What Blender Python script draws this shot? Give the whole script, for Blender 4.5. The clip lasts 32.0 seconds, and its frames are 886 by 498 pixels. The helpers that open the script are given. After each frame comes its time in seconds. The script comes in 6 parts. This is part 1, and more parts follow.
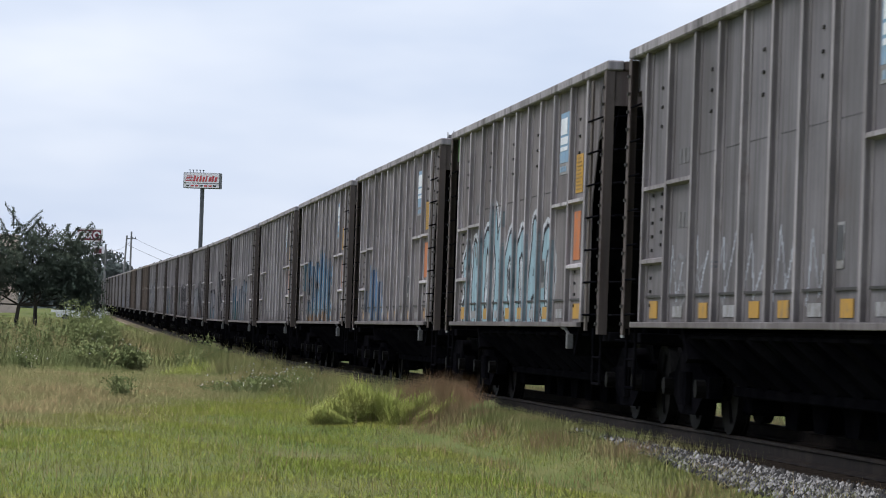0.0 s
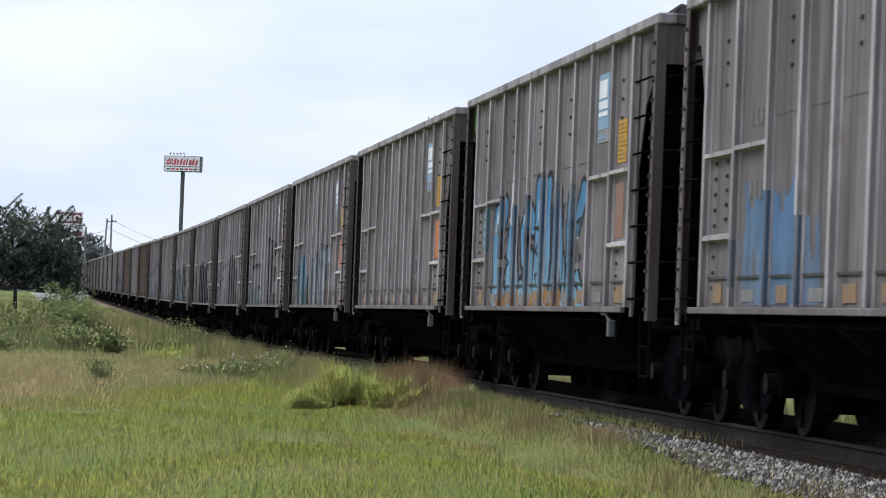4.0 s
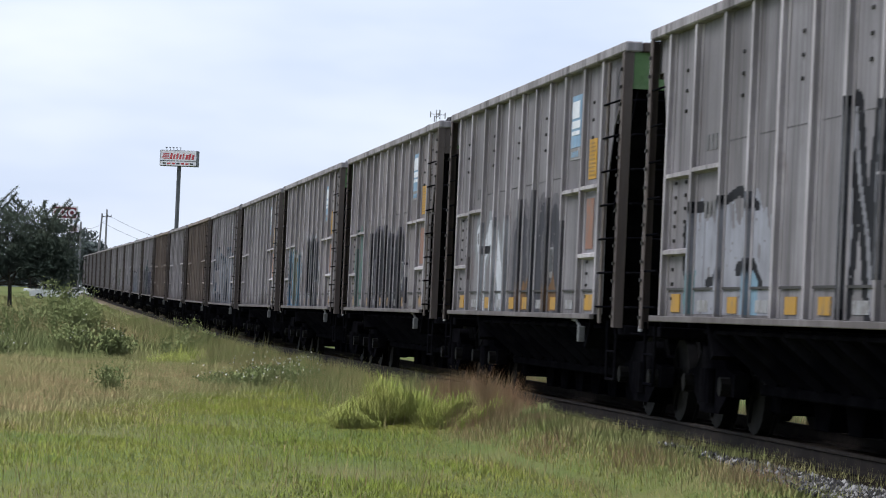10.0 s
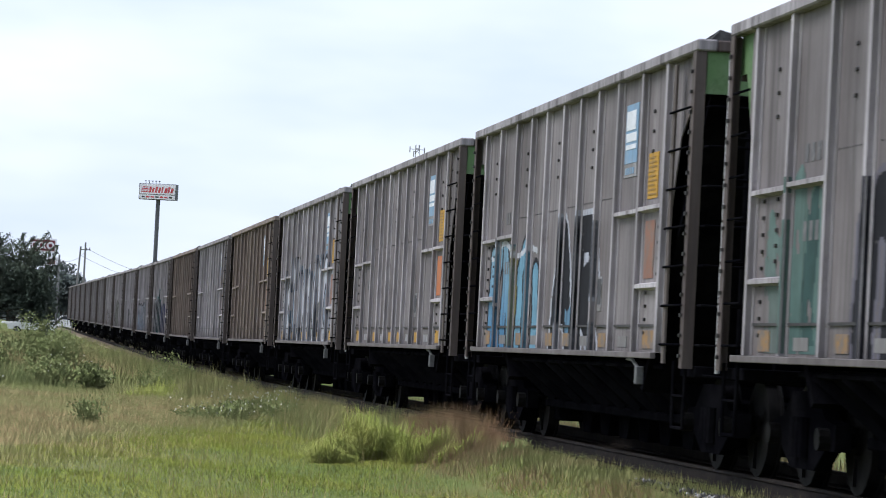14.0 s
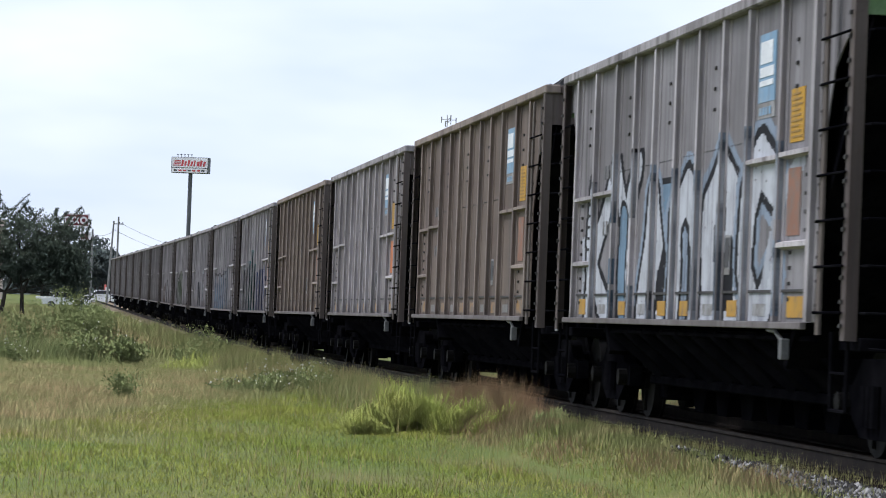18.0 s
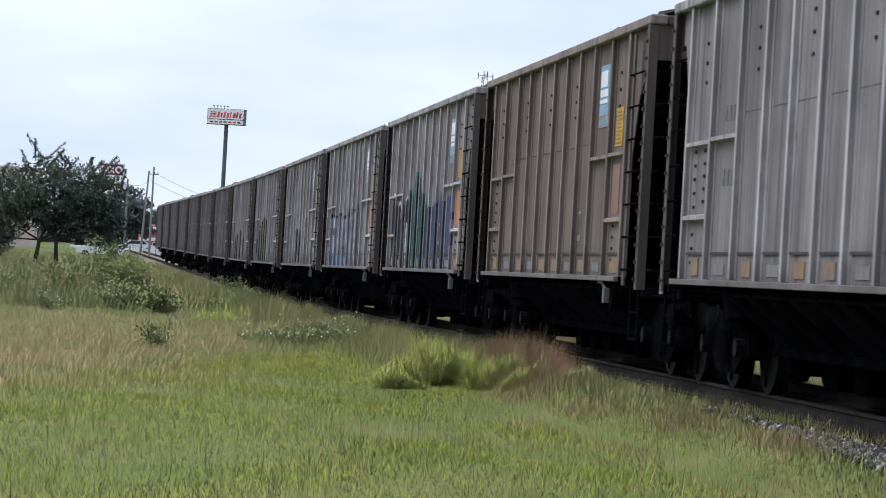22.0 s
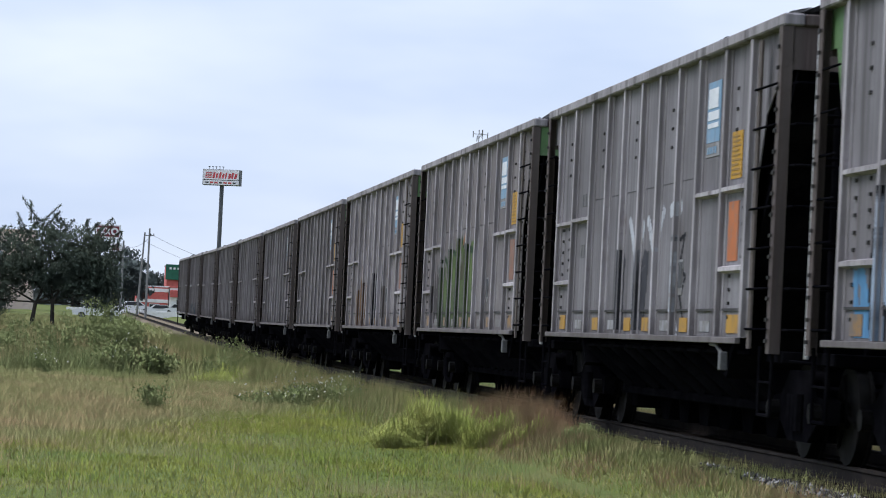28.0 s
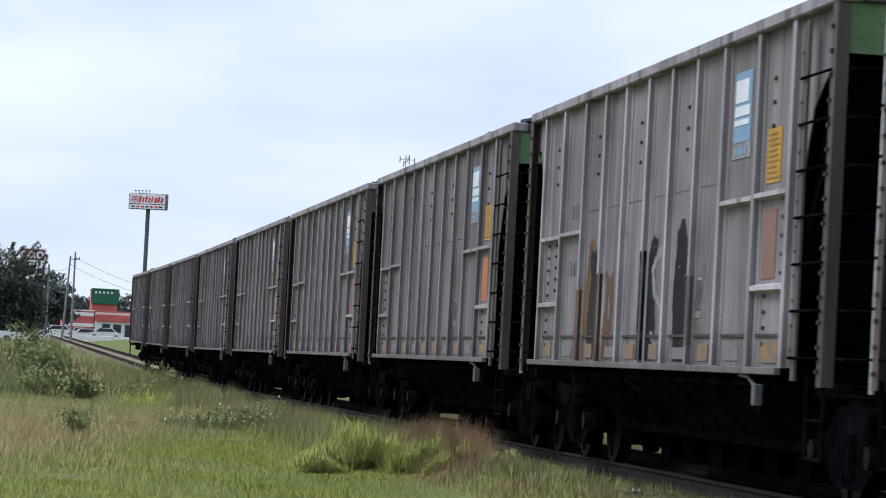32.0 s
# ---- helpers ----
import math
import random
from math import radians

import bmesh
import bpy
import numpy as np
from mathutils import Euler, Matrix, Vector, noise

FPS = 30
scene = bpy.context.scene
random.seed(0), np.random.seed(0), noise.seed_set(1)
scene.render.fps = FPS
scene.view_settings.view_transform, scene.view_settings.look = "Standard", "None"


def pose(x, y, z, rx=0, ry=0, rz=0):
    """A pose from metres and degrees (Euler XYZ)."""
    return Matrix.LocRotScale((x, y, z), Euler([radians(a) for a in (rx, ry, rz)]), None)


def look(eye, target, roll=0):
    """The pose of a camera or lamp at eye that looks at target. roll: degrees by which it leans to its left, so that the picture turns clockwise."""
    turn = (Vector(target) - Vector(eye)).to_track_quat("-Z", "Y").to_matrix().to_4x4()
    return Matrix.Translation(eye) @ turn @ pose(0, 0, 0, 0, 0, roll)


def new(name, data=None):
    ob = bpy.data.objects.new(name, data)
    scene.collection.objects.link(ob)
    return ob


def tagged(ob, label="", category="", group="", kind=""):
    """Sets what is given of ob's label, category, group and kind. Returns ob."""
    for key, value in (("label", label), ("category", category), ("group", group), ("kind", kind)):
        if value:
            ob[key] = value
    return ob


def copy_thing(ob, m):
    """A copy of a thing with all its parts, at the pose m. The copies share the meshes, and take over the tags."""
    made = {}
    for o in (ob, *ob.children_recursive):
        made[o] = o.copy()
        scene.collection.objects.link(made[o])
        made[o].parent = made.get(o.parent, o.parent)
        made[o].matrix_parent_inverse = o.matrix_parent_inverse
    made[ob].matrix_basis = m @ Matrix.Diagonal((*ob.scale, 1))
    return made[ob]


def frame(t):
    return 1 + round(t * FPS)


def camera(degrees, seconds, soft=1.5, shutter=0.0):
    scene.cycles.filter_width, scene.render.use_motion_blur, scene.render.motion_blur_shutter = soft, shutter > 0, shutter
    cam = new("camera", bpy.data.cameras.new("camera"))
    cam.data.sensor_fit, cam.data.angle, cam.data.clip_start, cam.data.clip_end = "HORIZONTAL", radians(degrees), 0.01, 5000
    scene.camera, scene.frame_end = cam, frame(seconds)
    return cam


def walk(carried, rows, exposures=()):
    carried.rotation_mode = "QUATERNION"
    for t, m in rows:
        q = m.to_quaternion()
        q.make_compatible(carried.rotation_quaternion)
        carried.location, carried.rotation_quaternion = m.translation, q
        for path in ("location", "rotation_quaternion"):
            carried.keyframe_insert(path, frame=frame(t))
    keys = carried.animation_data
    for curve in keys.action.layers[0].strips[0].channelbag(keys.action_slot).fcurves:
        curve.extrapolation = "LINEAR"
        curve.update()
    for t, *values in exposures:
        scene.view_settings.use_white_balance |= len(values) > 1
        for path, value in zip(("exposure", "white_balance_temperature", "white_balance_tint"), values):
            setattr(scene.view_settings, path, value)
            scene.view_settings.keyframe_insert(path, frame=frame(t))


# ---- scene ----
# ---- camera ----
PITCH = 16.18            # coupled length of a car
TRACK_X = 7.907          # x of the track's centre line
EYE_Z = 1.01             # lens above the rail heads

cam = camera(15.019, 32.0, soft=1.0, shutter=0.3)
# seconds, eye x, y, z, pan to the right of the track's line, tilt up, roll
PATH = [
    (0.0, 0.21, -6.42, 0.920, 6.612, 1.453, 2.03),
    (0.5, 0.21, -6.42, 0.920, 6.721, 1.397, 1.97),
    (1.0, 0.21, -6.42, 0.920, 6.921, 1.500, 1.87),
    (1.5, 0.21, -6.42, 0.920, 7.004, 1.544, 2.11),
    (2.0, 0.21, -6.42, 0.920, 7.073, 1.495, 2.15),
    (2.5, 0.21, -6.42, 0.920, 7.112, 1.442, 2.35),
    (3.0, 0.21, -6.42, 0.920, 7.060, 1.317, 2.33),
    (3.5, 0.21, -6.42, 0.920, 7.039, 1.193, 2.29),
    (5.5, 0.21, -6.42, 0.920, 6.621, 1.231, 2.02),
    (6.0, 0.21, -6.42, 0.920, 6.378, 1.256, 2.29),
    (6.5, 0.21, -6.42, 0.920, 5.891, 1.405, 2.19),
    (7.0, 0.09, -4.15, 0.899, 5.751, 1.643, 2.56),
    (7.5, 0.01, -0.25, 1.005, 6.996, 2.014, 2.45),
    (8.0, 0.00, 0.00, 1.010, 6.994, 1.667, 2.53),
    (8.5, 0.00, 0.00, 1.010, 6.751, 1.452, 2.49),
    (9.0, 0.00, 0.00, 1.010, 7.133, 1.408, 2.89),
    (9.5, 0.00, 0.00, 1.010, 7.128, 1.301, 2.46),
    (10.0, 0.00, 0.00, 1.010, 7.104, 1.160, 2.56),
    (10.5, 0.00, 0.00, 1.010, 7.044, 0.938, 2.78),
    (11.0, 0.00, 0.00, 1.010, 7.265, 0.734, 3.07),
    (11.5, 0.00, 0.00, 1.010, 7.334, 0.625, 2.78),
    (12.0, 0.00, 0.00, 1.010, 7.396, 0.669, 2.62),
    (12.5, 0.00, 0.00, 1.010, 7.280, 0.983, 2.52),
    (13.0, 0.00, 0.00, 1.010, 7.253, 1.570, 2.57),
    (13.5, 0.00, 0.00, 1.010, 7.330, 1.726, 2.59),
    (14.0, 0.00, 0.00, 1.010, 7.439, 1.775, 2.89),
    (14.5, 0.00, 0.00, 1.010, 7.644, 1.864, 2.99),
    (16.5, 0.00, 0.00, 1.010, 8.228, 2.034, 2.23),
    (17.0, 0.00, 0.00, 1.010, 7.133, 1.782, 2.35),
    (17.5, 0.00, 0.00, 1.010, 6.822, 1.627, 2.39),
    (18.0, 0.00, 0.00, 1.010, 6.900, 1.241, 2.21),
    (18.5, 0.00, 0.00, 1.010, 7.067, 1.174, 2.23),
    (19.0, 0.00, 0.00, 1.010, 7.027, 1.128, 2.02),
    (19.5, 0.00, 0.00, 1.010, 6.977, 1.095, 2.60),
    (20.0, 0.00, 0.00, 1.010, 6.934, 1.087, 2.86),
    (20.5, 0.00, 0.00, 1.010, 6.557, 1.210, 3.45),
    (21.0, 0.00, 0.00, 1.010, 6.358, 1.710, 3.58),
    (21.5, 0.00, 0.00, 1.010, 6.263, 0.780, 3.56),
    (22.0, 0.00, 0.00, 1.010, 6.357, 0.460, 3.25),
    (22.5, 0.00, 0.00, 1.010, 6.326, 0.851, 1.73),
    (23.0, 0.00, 0.00, 1.010, 5.898, 1.485, 1.67),
    (23.5, 0.00, 0.00, 1.010, 5.184, 2.070, 2.01),
    (24.0, 0.00, 0.00, 1.010, 5.465, 2.143, 1.49),
    (24.5, 0.00, 0.00, 1.010, 5.741, 1.894, 1.81),
    (25.0, 0.00, 0.00, 1.010, 5.839, 1.809, 1.96),
    (25.5, 0.00, 0.00, 1.010, 5.839, 1.802, 2.38),
    (27.5, 0.00, 0.00, 1.010, 6.317, 1.682, 3.11),
    (28.0, 0.00, 0.00, 1.010, 6.369, 1.464, 2.76),
    (28.5, 0.00, 0.00, 1.010, 6.576, 1.372, 2.89),
    (29.0, 0.00, 0.00, 1.010, 7.002, 1.392, 2.84),
    (29.5, 0.00, 0.00, 1.010, 7.207, 1.529, 3.16),
    (30.0, 0.00, 0.00, 1.010, 7.446, 1.736, 3.12),
    (30.5, 0.00, 0.00, 1.010, 7.449, 1.843, 2.98),
    (31.0, 0.00, 0.00, 1.010, 7.506, 1.907, 3.22),
    (31.5, 0.00, 0.00, 1.010, 7.448, 1.928, 3.13),
    (32.0, 0.00, 0.00, 1.010, 7.602, 1.957, 2.99),
]


def aimed(x, y, z, pan, tilt, roll):
    p, q = radians(pan), radians(tilt)
    way = Vector((math.sin(p) * math.cos(q), math.cos(p) * math.cos(q), math.sin(q)))
    return look((x, y, z), Vector((x, y, z)) + way, roll)


EXPOSURES = [(0.0, 0.03, 6285, 12), (1.0, 0.03, 6255, 12), (3.0, 0.15, 6285, 12), (6.0, 0.25, 6285, 12), (7.5, 0.13, 6205, 12), (8.0, 0.02, 6175, 12), (9.0, 0.08, 6235, 12), (10.0, 0.12, 6205, 12), (11.0, 0.26, 6205, 12), (12.0, 0.33, 6205, 12), (13.0, 0.34, 6175, 12), (14.5, 0.26, 6145, 12), (17.0, 0.25, 6155, 12), (18.0, 0.25, 6165, 12), (20.0, 0.22, 6085, 12), (22.0, 0.21, 6035, 12), (23.0, 0.27, 6055, 12), (24.0, 0.04, 5960, 12), (25.0, 0.02, 5960, 12), (28.0, 0.04, 5960, 12), (30.0, 0.14, 6000, 12), (32.0, 0.15, 6000, 12)]
walk(cam, [(r[0], aimed(*r[1:])) for r in PATH], EXPOSURES)

# ---- sky and light ----
SUN_UP, SUN_ROUND = radians(54), radians(278)
world = bpy.data.worlds.new("overcast_sky")
scene.world = world
world.use_nodes = True
wt = world.node_tree
wt.nodes.clear()


def link(tree, a, b):
    tree.links.new(a, b)


w_out = wt.nodes.new("ShaderNodeOutputWorld")
w_bg = wt.nodes.new("ShaderNodeBackground")
w_sky = wt.nodes.new("ShaderNodeTexSky")
w_sky.sky_type = "NISHITA"
w_sky.sun_disc = False
w_sky.sun_elevation, w_sky.sun_rotation = SUN_UP, SUN_ROUND
w_dim = wt.nodes.new("ShaderNodeVectorMath")
w_dim.operation = "SCALE"
w_dim.inputs["Scale"].default_value = 0.10
w_co = wt.nodes.new("ShaderNodeTexCoord")
w_map = wt.nodes.new("ShaderNodeMapping")
w_map.inputs["Scale"].default_value = (5.0, 2.0, 16.0)
w_map.inputs["Rotation"].default_value = (0, radians(8), 0)
w_noise = wt.nodes.new("ShaderNodeTexNoise")
w_noise.inputs["Scale"].default_value = 1.3
w_noise.inputs["Detail"].default_value = 4
w_noise.inputs["Roughness"].default_value = 0.5
w_ramp = wt.nodes.new("ShaderNodeValToRGB")
w_ramp.color_ramp.elements[0].position = 0.34
w_ramp.color_ramp.elements[0].color = (0.655, 0.745, 0.90, 1)
w_ramp.color_ramp.elements[1].position = 0.64
w_ramp.color_ramp.elements[1].color = (0.90, 0.95, 1.03, 1)
w_mix = wt.nodes.new("ShaderNodeMix")
w_mix.data_type = "RGBA"
w_mix.inputs[0].default_value = 0.9
link(wt, w_sky.outputs[0], w_dim.inputs[0])
link(wt, w_co.outputs["Generated"], w_map.inputs[0])
link(wt, w_map.outputs[0], w_noise.inputs["Vector"])
link(wt, w_noise.outputs[0], w_ramp.inputs[0])
link(wt, w_dim.outputs[0], w_mix.inputs["A"])
link(wt, w_ramp.outputs[0], w_mix.inputs["B"])
link(wt, w_mix.outputs["Result"], w_bg.inputs["Color"])
w_bg.inputs["Strength"].default_value = 1.0
link(wt, w_bg.outputs[0], w_out.inputs[0])

sun_data = bpy.data.lights.new("sun", "SUN")
sun_data.energy, sun_data.angle, sun_data.color = 2.3, radians(30), (1.0, 0.975, 0.94)
sun = new("sun", sun_data)
sun.matrix_basis = look((0, 0, 60), (0 - math.sin(SUN_ROUND) * 30, 0 - math.cos(SUN_ROUND) * 30, 60 - math.tan(SUN_UP) * 30))


# ---- materials ----
class Nodes:
    """A node material under construction."""

    def __init__(self, name):
        self.mat = bpy.data.materials.new(name)
        self.mat.use_nodes = True
        self.tree = self.mat.node_tree
        self.bsdf = self.tree.nodes["Principled BSDF"]
        self.co = self.add("ShaderNodeTexCoord").outputs["Object"]

    def add(self, kind):
        return self.tree.nodes.new(kind)

    def put(self, socket, value):
        if isinstance(value, bpy.types.NodeSocket):
            self.tree.links.new(value, socket)
        else:
            socket.default_value = value

    def calc(self, op, a, b=0.0):
        n = self.add("ShaderNodeMath")
        n.operation = op
        self.put(n.inputs[0], a)
        self.put(n.inputs[1], b)
        return n.outputs[0]

    def noise(self, scale, detail=3.0, rough=0.55, stretch=None, vector=None):
        v = vector or self.co
        if stretch:
            m = self.add("ShaderNodeMapping")
            m.inputs["Scale"].default_value = stretch
            self.put(m.inputs[0], v)
            v = m.outputs[0]
        n = self.add("ShaderNodeTexNoise")
        n.inputs["Scale"].default_value, n.inputs["Detail"].default_value, n.inputs["Roughness"].default_value = scale, detail, rough
        self.put(n.inputs["Vector"], v)
        return n.outputs[0]

    def step(self, v, lo, hi):
        n = self.add("ShaderNodeMapRange")
        n.interpolation_type = "SMOOTHSTEP"
        self.put(n.inputs[0], v)
        n.inputs[1].default_value, n.inputs[2].default_value = lo, hi
        return n.outputs[0]

    def mix(self, f, a, b, blend="MIX"):
        n = self.add("ShaderNodeMix")
        n.data_type, n.blend_type = "RGBA", blend
        self.put(n.inputs[0], f)
        for s, c in ((n.inputs["A"], a), (n.inputs["B"], b)):
            self.put(s, (*c, 1.0) if isinstance(c, tuple) and len(c) == 3 else c)
        return n.outputs["Result"]

    def bump(self, height, strength=0.3, dist=0.01):
        n = self.add("ShaderNodeBump")
        n.inputs["Strength"].default_value, n.inputs["Distance"].default_value = strength, dist
        self.put(n.inputs["Height"], height)
        self.put(self.bsdf.inputs["Normal"], n.outputs[0])

    def done(self, color, rough=0.7, metal=0.0, spec=0.5):
        self.put(self.bsdf.inputs["Base Color"], (*color, 1.0) if isinstance(color, tuple) and len(color) == 3 else color)
        self.put(self.bsdf.inputs["Roughness"], rough)
        self.put(self.bsdf.inputs["Metallic"], metal)
        self.bsdf.inputs["Specular IOR Level"].default_value = spec
        return self.mat


def plain(name, a, b, scale, rough=0.7, metal=0.0, spec=0.4, bump=0.0, fine=None):
    """Two tones broken up by coarse and fine noise."""
    n = Nodes(name)
    k = n.step(n.noise(scale, 4), 0.35, 0.68)
    c = n.mix(k, a, b)
    g = n.noise(fine or scale * 9, 3)
    c = n.mix(n.calc("MULTIPLY", n.step(g, 0.45, 0.75), 0.45), c, tuple(x * 0.6 for x in a))
    if bump:
        n.bump(g, bump, 0.01)
    return n.done(c, rough, metal, spec)


def blades_mat(name, a, b, c, scale=0.6, mixed=0.3):
    """Grass or leaves: three tones, by patch and by blade."""
    n = Nodes(name)
    geo = n.add("ShaderNodeNewGeometry")
    k = n.step(n.noise(scale, 3), 0.38, 0.64)
    col = n.mix(k, a, b)
    col = n.mix(n.calc("MULTIPLY", n.step(geo.outputs["Random Per Island"], 0.4, 1.0), mixed), col, c)
    col = n.mix(n.calc("MULTIPLY", n.noise(scale * 4, 2), 0.4), col, tuple(x * 0.68 for x in a))
    # thin blades pass light on, so the sward takes the sky's light much as level ground does
    soft = n.add("ShaderNodeVectorMath")
    soft.operation = "MULTIPLY_ADD"
    n.put(soft.inputs[0], geo.outputs["Normal"])
    soft.inputs[1].default_value, soft.inputs[2].default_value = (0.2, 0.2, 0.2), (0.0, 0.0, 0.95)
    unit = n.add("ShaderNodeVectorMath")
    unit.operation = "NORMALIZE"
    n.put(unit.inputs[0], soft.outputs[0])
    n.put(n.bsdf.inputs["Normal"], unit.outputs[0])
    return n.done(col, 0.8, 0.0, 0.05)


M_GRASS_SOIL = plain("field_soil", (0.118, 0.155, 0.038), (0.165, 0.165, 0.058), 0.35, 0.9, spec=0.1, bump=0.5, fine=9)


def ballast_bed_mat():
    """Stone blackened for the train's shade along the near line, dry tan stone further out."""
    n = Nodes("ballast_bed")
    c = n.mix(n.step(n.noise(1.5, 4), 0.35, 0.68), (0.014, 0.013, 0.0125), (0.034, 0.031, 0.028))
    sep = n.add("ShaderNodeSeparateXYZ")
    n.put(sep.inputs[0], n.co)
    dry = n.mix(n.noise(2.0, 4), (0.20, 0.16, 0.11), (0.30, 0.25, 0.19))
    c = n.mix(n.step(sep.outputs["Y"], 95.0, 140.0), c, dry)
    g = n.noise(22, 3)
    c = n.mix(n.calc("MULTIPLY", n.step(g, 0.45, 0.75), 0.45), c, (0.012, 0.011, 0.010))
    n.bump(g, 0.6, 0.01)
    return n.done(c, 0.95, 0.0, 0.0)


M_BALLAST_BED = ballast_bed_mat()

# Sleepers and rails carry the train's shade in their colour too.
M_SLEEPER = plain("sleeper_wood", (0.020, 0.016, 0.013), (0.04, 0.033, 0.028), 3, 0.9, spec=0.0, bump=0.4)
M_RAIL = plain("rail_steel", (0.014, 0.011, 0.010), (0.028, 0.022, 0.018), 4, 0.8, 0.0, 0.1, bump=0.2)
# Blacker than bare steel: the shade under the cars is put into these colours.
M_BLACK = plain("shade_black_gear", (0.0028, 0.0028, 0.0040), (0.008, 0.0078, 0.0095), 2.2, 0.85, 0.0, 0.0, 0.3)
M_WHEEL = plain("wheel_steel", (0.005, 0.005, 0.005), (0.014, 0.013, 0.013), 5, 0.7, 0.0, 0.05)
M_FRAME = plain("shaded_underframe", (0.0035, 0.0035, 0.0048), (0.008, 0.0078, 0.0095), 2.2, 0.85, 0.0, 0.0, 0.3)
M_COAL = plain("coal", (0.012, 0.012, 0.013), (0.06, 0.058, 0.06), 5, 0.8, bump=0.7)
M_LIGHT_STEEL = plain("light_grey_paint", (0.08, 0.08, 0.085), (0.13, 0.13, 0.13), 6, 0.6, bump=0.1)


def worn(name, paint, under, amount):
    """A patch of old paint scuffed through to what lies under it."""
    n = Nodes(name)
    k = n.step(n.noise(7, 5, 0.7), 0.62 - amount * 0.35, 0.80 - amount * 0.35)
    c = n.mix(n.noise(3, 3), paint, tuple(x * 0.7 for x in paint))
    c = n.mix(k, c, under)
    c = n.mix(n.calc("MULTIPLY", n.step(n.noise(1.0, 4, 0.6, (9, 9, 0.6)), 0.48, 0.7), 0.5), c, (0.11, 0.10, 0.09))
    return n.done(c, 0.65, 0.0, 0.35)


M_YELLOW = worn("yellow_reflector", (0.46, 0.25, 0.03), (0.18, 0.13, 0.08), 0.3)
M_YELLOW_DULL = worn("dull_yellow_reflector", (0.30, 0.17, 0.06), (0.15, 0.12, 0.10), 0.62)
M_WHITE_WORN = worn("worn_white_paint", (0.34, 0.34, 0.35), (0.18, 0.17, 0.165), 0.6)
M_WHITE_DULL = worn("dull_white_paint", (0.22, 0.215, 0.21), (0.155, 0.145, 0.14), 0.75)
M_STENCIL = worn("stencilled_grey", (0.115, 0.112, 0.115), (0.20, 0.19, 0.19), 0.3)
M_YELLOW_SIGN = worn("yellow_notice", (0.50, 0.27, 0.02), (0.3, 0.2, 0.09), 0.1)
M_ORANGE = worn("orange_notice", (0.50, 0.15, 0.04), (0.26, 0.15, 0.11), 0.35)
M_ORANGE_DULL = worn("faded_orange_notice", (0.27, 0.125, 0.08), (0.18, 0.125, 0.10), 0.5)
M_BLUE_SIGN = worn("blue_notice", (0.21, 0.35, 0.50), (0.28, 0.34, 0.40), 0.3)
M_WHITE = plain("white_paint", (0.62, 0.64, 0.66), (0.74, 0.75, 0.77), 3, 0.5)
M_NOTICE_TEXT = plain("brown_lettering", (0.24, 0.14, 0.03), (0.32, 0.19, 0.05), 5, 0.7)
M_DARKTEXT = plain("dark_lettering", (0.05, 0.05, 0.055), (0.08, 0.08, 0.085), 5, 0.7)
M_GREEN_PAINT = plain("green_paint", (0.085, 0.165, 0.06), (0.13, 0.20, 0.10), 2, 0.7)


def stone_mat():
    n = Nodes("ballast_stone")
    geo = n.add("ShaderNodeNewGeometry")
    r = geo.outputs["Random Per Island"]
    c = n.mix(n.step(r, 0.45, 0.95), (0.045, 0.044, 0.044), (0.38, 0.37, 0.36))
    c = n.mix(n.calc("MULTIPLY", n.step(n.noise(30, 3), 0.45, 0.7), 0.5), c, (0.10, 0.09, 0.085))
    return n.done(c, 0.85, 0.0, 0.05)


M_STONE = stone_mat()


